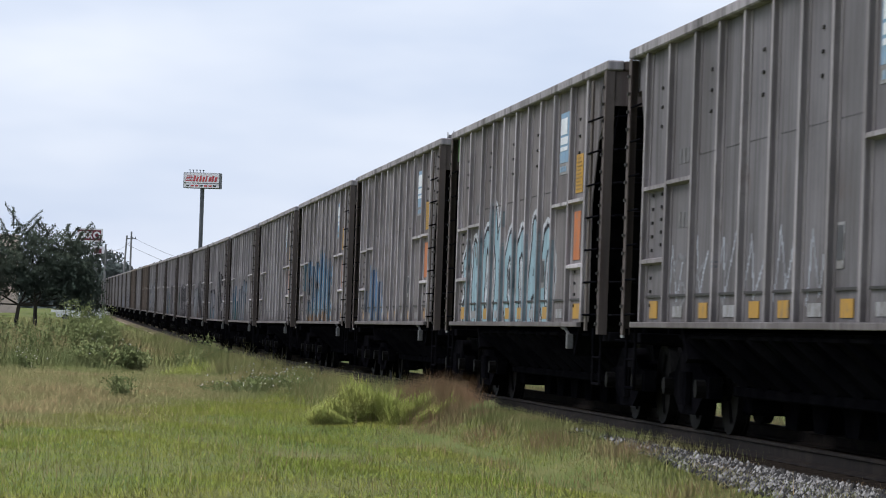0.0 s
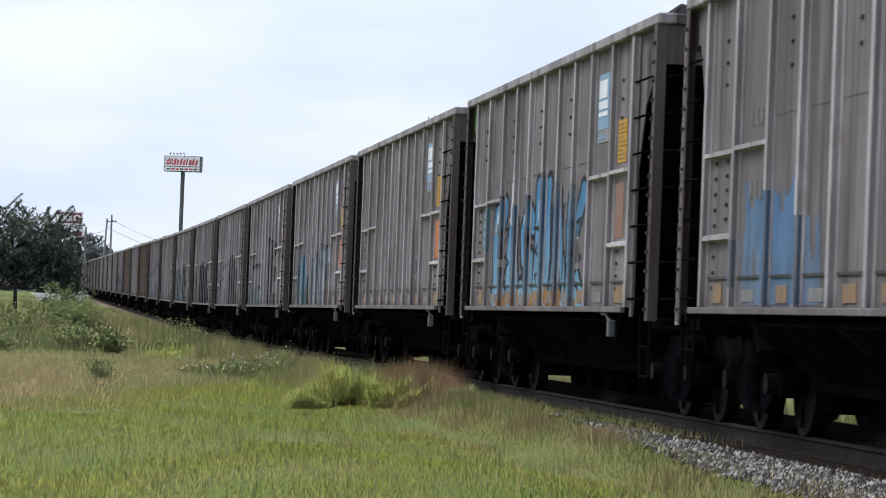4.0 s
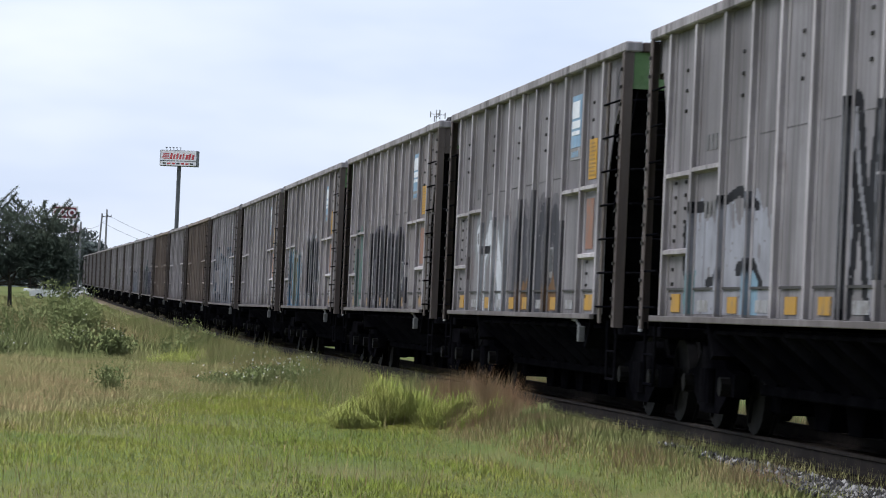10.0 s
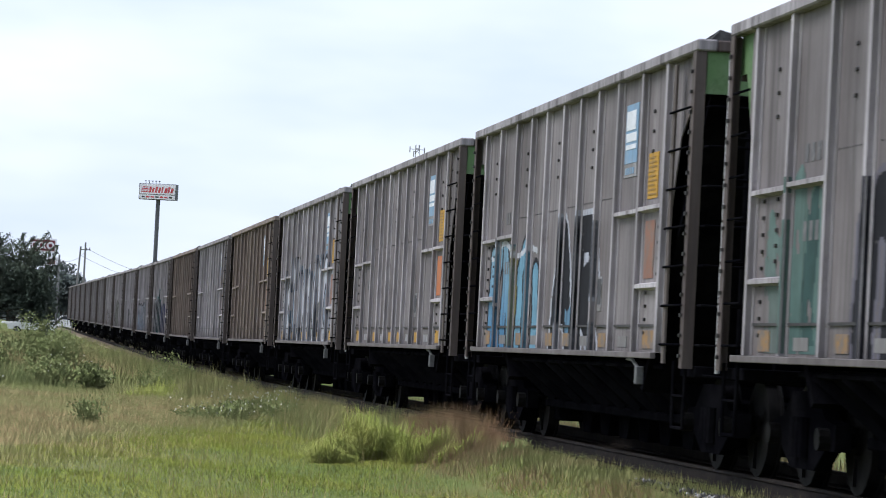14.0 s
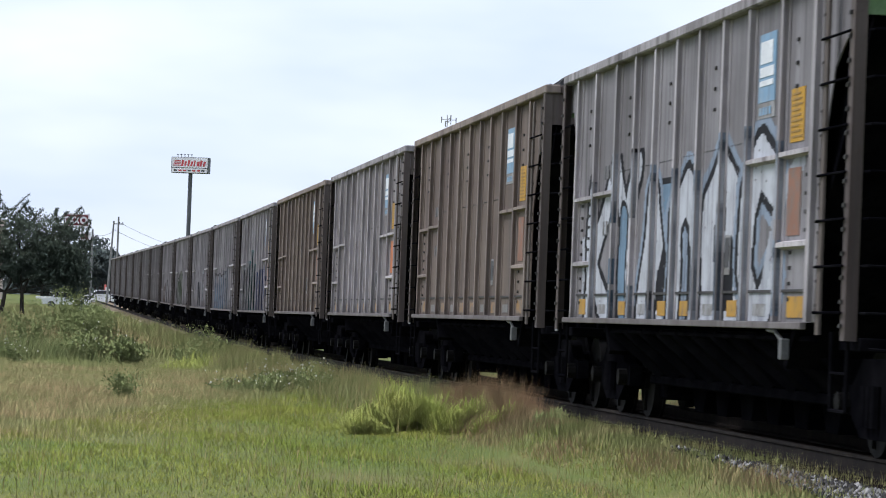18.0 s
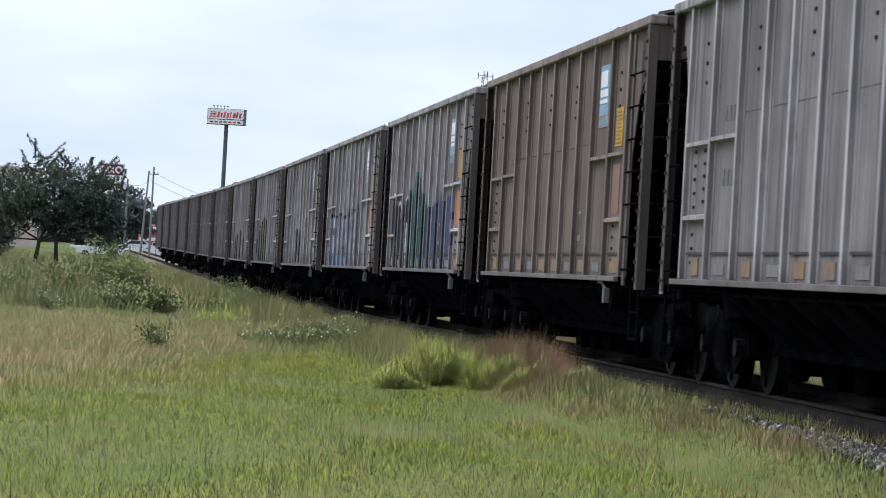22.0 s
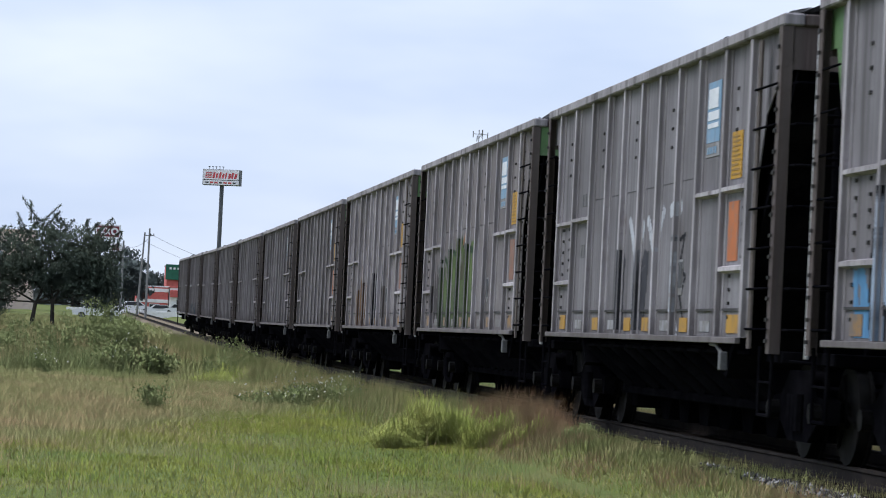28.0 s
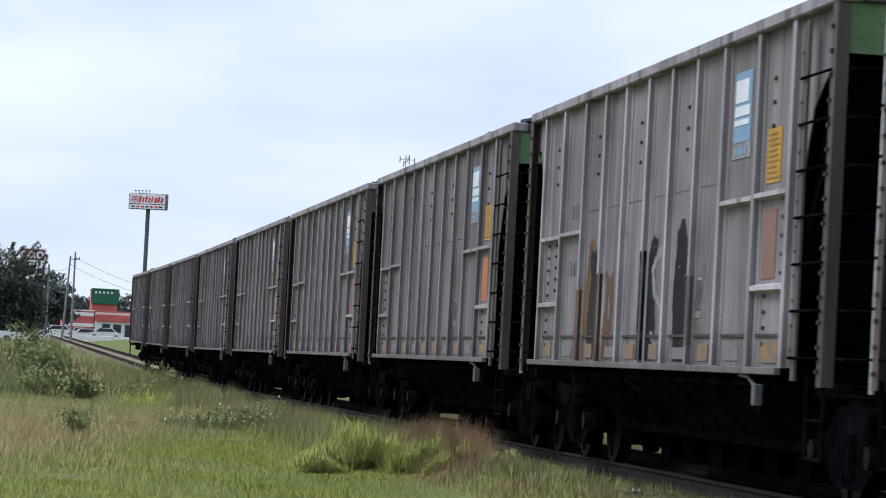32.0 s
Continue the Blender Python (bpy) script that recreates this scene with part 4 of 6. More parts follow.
def spray_white_strokes(c):
    c.patch(5.6, 6.1, 1.15, 2.1, SMOKE, None, 0.15)
    c.patch(7.0, 7.6, 1.15, 2.0, SMOKE, None, 0.2)
    c.word("YY", 6.3, 1.25, 1.2, (2.35, 2.4), 0.10, WHITE)
    c.word("Z", 8.9, 1.0, 1.2, (2.5,), 0.11, WHITE)
    c.word("Z", 9.4, 0.8, 1.3, (2.2,), 0.03, INK)


def spray_green(c):
    DEEP = (0.05, 0.085, 0.045)
    c.patch(3.4, 8.1, 1.13, 2.0, (0.12, 0.165, 0.075), (0.09, 0.11, 0.07), 0.15)
    for e0, e1, h in ((3.6, 4.5, 2.25), (4.7, 5.6, 2.45), (5.8, 6.4, 2.6), (6.7, 7.7, 2.5)):
        c.patch(e0, e1, 1.13, h, (0.13, 0.185, 0.065), (0.10, 0.12, 0.07), 0.34)
        c.patch(e0 + 0.25, e1 - 0.2, 1.3, h - 0.25, (0.165, 0.235, 0.075), (0.10, 0.13, 0.06), 0.5)
        c.patch(e0 - 0.15, e0 + 0.12, 1.13, h - 0.1, DEEP, None, 0.4)
        c.line([(e0 + 0.1, h), (e1 - 0.1, h - 0.15)], 0.05, DEEP)
    c.patch(5.3, 5.9, 1.13, 1.75, (0.06, 0.12, 0.095), DEEP, 0.3)
    c.patch(7.6, 8.2, 1.13, 1.7, (0.10, 0.15, 0.12), None, 0.5)
    c.patch(6.0, 6.5, 1.9, 2.3, (0.10, 0.10, 0.06), None, 0.0)
    c.patch(2.2, 3.0, 1.2, 2.1, (0.10, 0.09, 0.09), None, 0.5)
    c.line([(6.3, 2.5), (6.6, 2.7)], 0.05, (0.38, 0.20, 0.09))


def spray_brown_black(c):
    c.word("A", 3.4, 1.9, 1.14, (2.3,), 0.22, RUSTY)
    c.patch(3.95, 4.6, 1.13, 2.35, INK, (0.05, 0.04, 0.04), 0.1)
    c.patch(4.9, 5.3, 1.13, 2.1, (0.17, 0.10, 0.06), None, 0.2)
    c.patch(7.0, 7.6, 1.13, 2.3, INK, None, 0.1)
    c.word("S", 7.4, 0.9, 1.2, (2.2,), 0.06, (0.36, 0.36, 0.37))
    c.patch(8.5, 9.2, 1.13, 2.35, INK, None, 0.15)
    c.patch(9.3, 9.8, 1.3, 1.9, (0.22, 0.19, 0.17), None, 0.4)


def spray_scribble(c):
    c.word("ZNZ", 5.2, 0.9, 1.5, (2.5, 2.85, 2.4), 0.05, (0.36, 0.37, 0.38))


def spray_faint_patch(c):
    for i in range(4):
        c.patch(3.3 + i * 1.5, 4.2 + i * 1.5, 1.13, 1.6 + 0.1 * (i % 2), (0.13, 0.20, 0.23), None, 0.4)


FIRST_CAR, LAST_CAR = -2, 25
# car: tone, warmth, painter, words for it
SPRAYED = {
    -1: (0.25, 0.02, spray_scrawl, "faded pale scrawls"),
    0: (0.27, 0.03, spray_pale_letters, "pale blue outlined graffiti letters"),
    1: (0.25, 0.04, spray_blue_patch, "a faded blue graffiti patch"),
    2: (0.275, 0.03, spray_big_blue, "large blue and white graffiti letters"),
    4: (0.285, 0.03, spray_two_pieces, "blue and white graffiti letters"),
    5: (0.34, 0.02, spray_silver_block, "silver graffiti with black outlines"),
    6: (0.32, 0.02, spray_white_tall, "white and black graffiti letters"),
    7: (0.30, 0.03, spray_dark_letters, "faded grey-green and black graffiti letters"),
    8: (0.32, 0.04, spray_sand_blue, "blue, yellow and black graffiti letters"),
    10: (0.36, 0.0, spray_white_wild, "large white and black graffiti letters"),
    14: (0.29, 0.03, spray_black_teal, "black, teal and blue graffiti letters"),
    15: (0.33, 0.02, spray_silver_row, "pale blue and silver graffiti letters"),
    16: (0.33, 0.02, spray_white_strokes, "black and white graffiti strokes"),
    17: (0.29, 0.03, spray_green, "green graffiti letters"),
    18: (0.34, 0.03, spray_brown_black, "black and rust-brown graffiti strokes"),
    22: (0.28, 0.03, spray_scribble, "a pale scribble"),
    24: (0.28, 0.03, spray_faint_patch, "a faint bluish patch"),
}
SHEET_SHADE = 0.84             # shade put into the recessed sheets' tone; the posts catch more light
TONES = {}


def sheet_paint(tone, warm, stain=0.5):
    """One paint for each tone of sheet, with the recess shade in it."""
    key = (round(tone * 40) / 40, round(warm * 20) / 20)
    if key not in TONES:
        TONES[key] = car_paint("car_paint", key[0] * SHEET_SHADE, key[1], stain)
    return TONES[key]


# Lighter copies for posts, shelves and chords: the light they catch is painted in.
M_POST_LIT = car_paint("post_paint", 0.58, 0.02, 0.35)
M_CHORD = car_paint("chord_paint", 0.44, 0.02, 0.65)
M_POST_BROWN = car_paint("post_paint_brown", 0.29, 0.17, 0.4)
# Toned-down copy of the lit posts for distant and leading cars.
M_POST_DIM = car_paint("post_paint_dim", 0.40, 0.03, 0.45)
PLAIN = [sheet_paint(0.33, 0.03), sheet_paint(0.28, 0.03, 0.7), sheet_paint(0.20, 0.20, 0.6), sheet_paint(0.255, 0.03, 0.7)]
GREEN_FAR, GREEN_NEAR = (0, 2, 4, 7, 15), (6, 8, 9, 10, 17, 18, 19)
BRIGHT_PATCHES = (-1, 0, 5, 6, 9, 10, 16)
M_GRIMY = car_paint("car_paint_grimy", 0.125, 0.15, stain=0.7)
M_SILL = car_paint("car_paint_sill", 0.24, 0.04, stain=0.5)
FADED_ORANGE = (-1, 2, 5, 6, 7, 8, 10, 11, 13, 17, 18, 20)
LOADS = {}


def make_cars():
    first = hopper_car(PLAIN[0])
    base = PLAIN[0]
    for s in (7, 11, 23):
        bm = heap(s)
        me = bpy.data.meshes.new("load")
        bm.to_mesh(me)
        bm.free()
        me.materials.append(M_COAL)
        LOADS[s] = me
    cars = []
    for k in range(FIRST_CAR, LAST_CAR + 1):
        cars.append((k, first if k == FIRST_CAR else copy_thing(first, Matrix())))
    for k, c in cars:
        tone = "brown" if k in (11, 13) else "grey"
        words = SPRAYED[k][3] if k in SPRAYED else "no graffiti"
        tagged(c, "weathered %s hopper car with %s" % (tone, words), "railway car", group="cars of the goods train")
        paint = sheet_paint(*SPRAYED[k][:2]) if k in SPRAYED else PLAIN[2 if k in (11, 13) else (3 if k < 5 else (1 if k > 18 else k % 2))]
        post = M_POST_BROWN if k in (11, 13) else (M_POST_DIM if k > 18 or k < 0 else M_POST_LIT)
        if k in SPRAYED:
            canvas = Canvas(k + 5)
            SPRAYED[k][2](canvas)
            art = canvas.mesh()
            art.parent = c
            tagged(art, SPRAYED[k][3], kind="stuff")
        for o in c.children:
            kind = o.name.split(".")[0]
            if kind == "load":
                o.data = LOADS[(7, 11, 23)[k % 3]]
            mine = paint
            if o.data.materials[0] != base:
                mine = M_ORANGE_DULL if kind == "orange_notice" and k in FADED_ORANGE else None
                if k not in BRIGHT_PATCHES:
                    mine = {"reflector": M_YELLOW_DULL, "white_patch": M_WHITE_DULL}.get(kind, mine)
            elif (k in GREEN_FAR and kind == "far_corner_sheet") or (k in GREEN_NEAR and kind == "upper_end_sheet"):
                mine = M_GREEN_PAINT
            if kind == "side_sill":
                mine = M_SILL
            # posts and shelves get the tone with light painted in
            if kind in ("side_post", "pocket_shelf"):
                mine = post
            if kind == "top_chord":
                mine = M_CHORD if post != M_POST_BROWN else post
            if kind == "graffiti":
                mine = None
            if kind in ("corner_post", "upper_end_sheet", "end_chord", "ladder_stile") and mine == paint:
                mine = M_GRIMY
            if mine:
                o.material_slots[0].link = "OBJECT"
                o.material_slots[0].material = mine
    return first, cars


first_car, CARS = make_cars()


# ---- far things ----
M_SIGN_WHITE = plain("sign_white", (0.70, 0.68, 0.72), (0.80, 0.79, 0.82), 1.0, 0.5)
M_SIGN_RED = plain("sign_red", (0.45, 0.05, 0.07), (0.55, 0.09, 0.10), 1.0, 0.5)
M_SIGN_DARK_RED = plain("sign_dark_red", (0.13, 0.02, 0.035), (0.18, 0.03, 0.045), 1.0, 0.5)
M_DARK_METAL = plain("dark_grey_metal", (0.07, 0.075, 0.085), (0.11, 0.115, 0.125), 0.8, 0.6)
M_POLE_WOOD = plain("grey_pole", (0.16, 0.16, 0.165), (0.24, 0.235, 0.23), 0.8, 0.8)
M_RED_WALL = plain("red_wall", (0.50, 0.11, 0.10), (0.60, 0.15, 0.13), 0.3, 0.8)
M_WHITE_WALL = plain("white_wall", (0.76, 0.75, 0.75), (0.84, 0.83, 0.83), 0.3, 0.8)
M_BEIGE_WALL = plain("beige_wall", (0.50, 0.41, 0.36), (0.60, 0.50, 0.44), 0.2, 0.85)
M_BROWN_WALL = plain("brown_wall", (0.30, 0.20, 0.17), (0.38, 0.27, 0.23), 0.2, 0.85)
M_GREY_ROOF = plain("grey_roof", (0.32, 0.34, 0.38), (0.44, 0.45, 0.48), 0.2, 0.7)
M_GREEN_SHEET = plain("green_sheet", (0.015, 0.10, 0.06), (0.03, 0.14, 0.09), 0.2, 0.7)
M_DARK_GLASS = plain("dark_window", (0.02, 0.022, 0.028), (0.05, 0.052, 0.06), 0.4, 0.25)
M_ORANGE_SHEET = plain("orange_sheet", (0.60, 0.26, 0.03), (0.5, 0.2, 0.03), 0.4, 0.7)
M_CAR_WHITE = plain("car_white", (0.66, 0.66, 0.68), (0.74, 0.74, 0.75), 0.5, 0.35)
M_CAR_RED = plain("car_red", (0.30, 0.03, 0.035), (0.36, 0.05, 0.05), 0.5, 0.35)
M_TYRE = plain("tyre", (0.015, 0.015, 0.016), (0.03, 0.03, 0.03), 2.0, 0.8)
M_BARK = plain("bark", (0.022, 0.019, 0.017), (0.045, 0.038, 0.032), 1.5, 0.9, bump=0.5)
# Haze is put into the leaf colours: raised here, paler and bluer far off.
M_LEAF_DARK = blades_mat("dark_tree_leaves", (0.105, 0.135, 0.100), (0.145, 0.175, 0.120), (0.20, 0.235, 0.165), 0.5)
M_LEAF_FAR = blades_mat("hazed_distant_leaves", (0.13, 0.155, 0.145), (0.165, 0.19, 0.175), (0.20, 0.23, 0.205), 0.5)


def spot(az, el, d):
    """A place at a bearing and a height angle, in degrees, d metres out."""
    return d * math.tan(radians(az)), d, EYE_Z + d * math.tan(radians(el))


def gz(x, y):
    return float(ground_z(x, y))


def thing_at(name, x, y, z, turn=0.0):
    ob = new(name)
    ob.matrix_basis = pose(x, y, z, 0, 0, turn)
    return ob


def pylon_sign():
    """Tall shop sign: a shallow white box on one steel pole, rows of red lettering as bars."""
    x, y, top = spot(2.555, 2.63, 380)
    g = gz(x, y)
    s = tagged(thing_at("pylon_sign", x, y, g, -17), "tall white and red shop sign on a dark steel pole", "sign")
    h = top - g
    bm = B()
    bar(bm, (0, 0, 0), (0, 0, h - 1.75), 0.24, 12)
    part("pole", bm, M_DARK_METAL, s)
    bm = B()
    slab(bm, -2.15, 2.15, -0.55, 0.55, h - 1.80, h, 0.03)
    box = part("sign_box", bm, M_DARK_METAL, s)
    bm = B()
    slab(bm, -2.08, 2.08, -0.585, -0.552, h - 1.18, h - 0.06, 0.01)
    face = part("sign_face", bm, M_SIGN_WHITE, box)
    bm = B()
    slab(bm, -2.08, 2.08, -0.585, -0.552, h - 1.74, h - 1.26, 0.01)
    part("lower_sign_face", bm, M_SIGN_WHITE, box)
    # slanted stripes and strokes of the emblem
    for i in range(4):
        bm = B()
        slab(bm, -1.9 + i * 0.05, -1.05, -0.592, -0.586, h - 0.98 + i * 0.17, h - 0.88 + i * 0.17)
        part("stripe", bm, M_SIGN_RED, box)
    for i, w in enumerate((0.26, 0.22, 0.24, 0.24, 0.16, 0.30, 0.24, 0.26)):
        u = -0.95 + i * 0.36
        bm = B()
        prism(bm, [(u - 0.06, h - 1.02), (u + w - 0.06, h - 1.02), (u + w + 0.06, h - 0.34 - 0.12 * (i % 2)), (u + 0.06, h - 0.34 - 0.12 * (i % 2))], "y", -0.592, -0.586)
        part("emblem_stroke", bm, M_SIGN_RED, box)
    for i in range(7):
        bm = B()
        slab(bm, -1.8 + i * 0.53, -1.42 + i * 0.53, -0.592, -0.586, h - 1.60, h - 1.42)
        part("lettering", bm, M_SIGN_RED if i % 3 else M_DARKTEXT, box)
    for i in range(5):
        bm = B()
        bar(bm, (-1.5 + i * 0.4, 0, h), (-1.5 + i * 0.4, -0.2, h + 0.30), 0.03)
        slab(bm, -1.6 + i * 0.4, -1.4 + i * 0.4, -0.28, -0.12, h + 0.26, h + 0.34)
        part("floodlight", bm, M_DARK_METAL, s)


pylon_sign()


def round_board_sign():
    """White shop board with red ring shapes, half hidden by the tree."""
    x, y, top = spot(0.70, 1.60, 300)
    g = gz(x, y)
    h = top - g
    s = tagged(thing_at("shop_sign", x, y, g), "white shop board with red ring shapes on a grey post", "sign")
    bm = B()
    bar(bm, (0.4, 0, 0), (0.4, 0, h - 0.5), 0.13, 10)
    part("pole", bm, M_POLE_WOOD, s)
    bm = B()
    slab(bm, -1.35, 0.95, -0.2, 0.2, h - 1.2, h, 0.03)
    board = part("board", bm, M_SIGN_WHITE, s)
    bm = B()
    slab(bm, -1.28, 0.80, -0.222, -0.203, h - 1.08, h - 0.14)
    part("dark_field", bm, M_SIGN_DARK_RED, board)
    for u in (-1.0, 0.42):
        bm = B()
        bar(bm, (u, -0.224, h - 0.61), (u, -0.238, h - 0.61), 0.34, 20)
        part("ring", bm, M_SIGN_WHITE, board)
        bm = B()
        bar(bm, (u, -0.239, h - 0.61), (u, -0.250, h - 0.61), 0.17, 16)
        part("ring_centre", bm, M_SIGN_DARK_RED, board)
    for u in (-0.62, -0.18):
        for v in (-1, 1):
            bm = B()
            beam(bm, (u - 0.18, -0.23, h - 0.61 - v * 0.32), (u + 0.18, -0.23, h - 0.61 + v * 0.32), 0.015, 0.12)
            part("slanted_stroke", bm, M_SIGN_WHITE, board)
    bm = B()
    slab(bm, -0.2, 1.15, -0.18, 0.18, h - 2.4, h - 1.6, 0.02)
    low = part("lower_board", bm, M_SIGN_WHITE, s)
    bm = B()
    slab(bm, 0.2, 0.9, -0.20, -0.182, h - 2.25, h - 1.8)
    part("mark", bm, M_SIGN_DARK_RED, low)


round_board_sign()


def utility_pole(az, el, d, lean=0.0, arm=True):
    x, y, top = spot(az, el, d)
    g = gz(x, y)
    s = tagged(thing_at("utility_pole", x, y, g), "slender grey utility pole with a crossarm", "utility pole", group="poles along the road")
    h = top - g
    bm = B()
    bmesh.ops.create_cone(bm, cap_ends=True, segments=10, radius1=0.13, radius2=0.085, depth=h, matrix=Matrix.Translation((lean * h / 2, 0, h / 2)) @ Matrix.Rotation(math.atan(lean), 4, "Y"))
    part("pole", bm, M_POLE_WOOD, s)
    if arm:
        bm = B()
        slab(bm, lean * h - 0.5, lean * h + 0.5, -0.05, 0.05, h - 0.75, h - 0.66, 0.01)
        a = part("crossarm", bm, M_POLE_WOOD, s)
        for u in (-0.42, 0.1, 0.42):
            bm = B()
            bar(bm, (lean * h + u, 0, h - 0.66), (lean * h + u, 0, h - 0.50), 0.04, 8)
            part("insulator", bm, M_DARK_METAL, a)
    return Vector((x + lean * h, y, top))


tops = [utility_pole(1.37, 1.57, 330), utility_pole(1.22, 1.50, 345, 0.05, False), utility_pole(0.94, 1.34, 300)]


def cable(a, b, sag, r=0.016):
    """A hanging wire."""
    bm = B()
    pts = [a.lerp(b, i / 10) - Vector((0, 0, sag * 4 * (i / 10) * (1 - i / 10))) for i in range(11)]
    for p, q in zip(pts, pts[1:]):
        bar(bm, p, q, r, 4)
    tagged(part("power_cable", bm, M_DARK_METAL), "thin dark overhead cable slung between poles", "cable", group="overhead cables")


cable(tops[0] - Vector((0, 0, 0.5)), Vector(spot(3.2, 0.95, 360)), 0.6)
cable(tops[2] - Vector((0, 0, 0.4)), tops[0] - Vector((0, 0, 0.9)), 0.5)
cable(tops[1] - Vector((0, 0, 0.9)), Vector(spot(3.1, 0.85, 370)), 0.6)


def lattice_mast():
    """Antenna mast whose head shows over the train."""
    x, y, top = spot(6.91, 3.55, 330)
    g = gz(x, y)
    h = top - g
    s = tagged(thing_at("antenna_mast", x, y, g), "thin steel lattice mast with small antennas", "antenna")
    for a in range(3):
        u, v = 0.25 * math.cos(a * 2.094), 0.25 * math.sin(a * 2.094)
        bm = B()
        bar(bm, (u, v, 0), (u, v, h), 0.022, 5)
        part("leg", bm, M_POLE_WOOD, s)
    for i in range(14):
        bm = B()
        z = h - 0.3 - i * 1.3
        for a in range(3):
            b = (a + 1) % 3
            bar(bm, (0.25 * math.cos(a * 2.094), 0.25 * math.sin(a * 2.094), z), (0.25 * math.cos(b * 2.094), 0.25 * math.sin(b * 2.094), z - 0.6), 0.02, 4)
        part("bracing", bm, M_POLE_WOOD, s)
    for i, (u, z) in enumerate(((-0.7, 0.2), (0.75, 0.1), (0.2, 0.5), (-0.3, -0.5))):
        bm = B()
        bar(bm, (0, 0, h - 0.5 + z * 0.3), (u, 0, h - 0.5 + z * 0.3), 0.03, 5)
        slab(bm, u - 0.04, u + 0.04, -0.1, 0.1, h - 0.9 + z * 0.6, h - 0.3 + z * 0.6, 0.02)
        part("antenna", bm, M_POLE_WOOD, s)


lattice_mast()


def building(name, az0, az1, el, d, depth, wall, label, roof=M_GREY_ROOF):
    """A plain block with a parapet; returns it with its width and height."""
    x0, _, top = spot(az0, el, d)
    x1 = spot(az1, el, d)[0]
    g = gz((x0 + x1) / 2, d) - 0.1
    s = tagged(thing_at(name, (x0 + x1) / 2, d, g), label, "building")
    w, h = x1 - x0, top - g
    bm = B()
    slab(bm, -w / 2, w / 2, 0, depth, 0, h - 0.15, 0.02)
    part("wall", bm, wall, s)
    bm = B()
    slab(bm, -w / 2 - 0.1, w / 2 + 0.1, -0.1, depth + 0.1, h - 0.15, h, 0.02)
    part("roof", bm, roof, s)
    return s, w, h


def window_part(s, u0, u1, z0, z1, frame=M_WHITE_WALL):
    bm = B()
    for a, b, c, e in ((u0 - 0.08, u1 + 0.08, z0 - 0.08, z0), (u0 - 0.08, u1 + 0.08, z1, z1 + 0.08), (u0 - 0.08, u0, z0, z1), (u1, u1 + 0.08, z0, z1)):
        slab(bm, a, b, -0.05, 0.02, c, e)
    f = part("window", bm, frame, s)
    bm = B()
    slab(bm, u0, u1, -0.02, 0.015, z0, z1)
    part("pane", bm, M_DARK_GLASS, f)


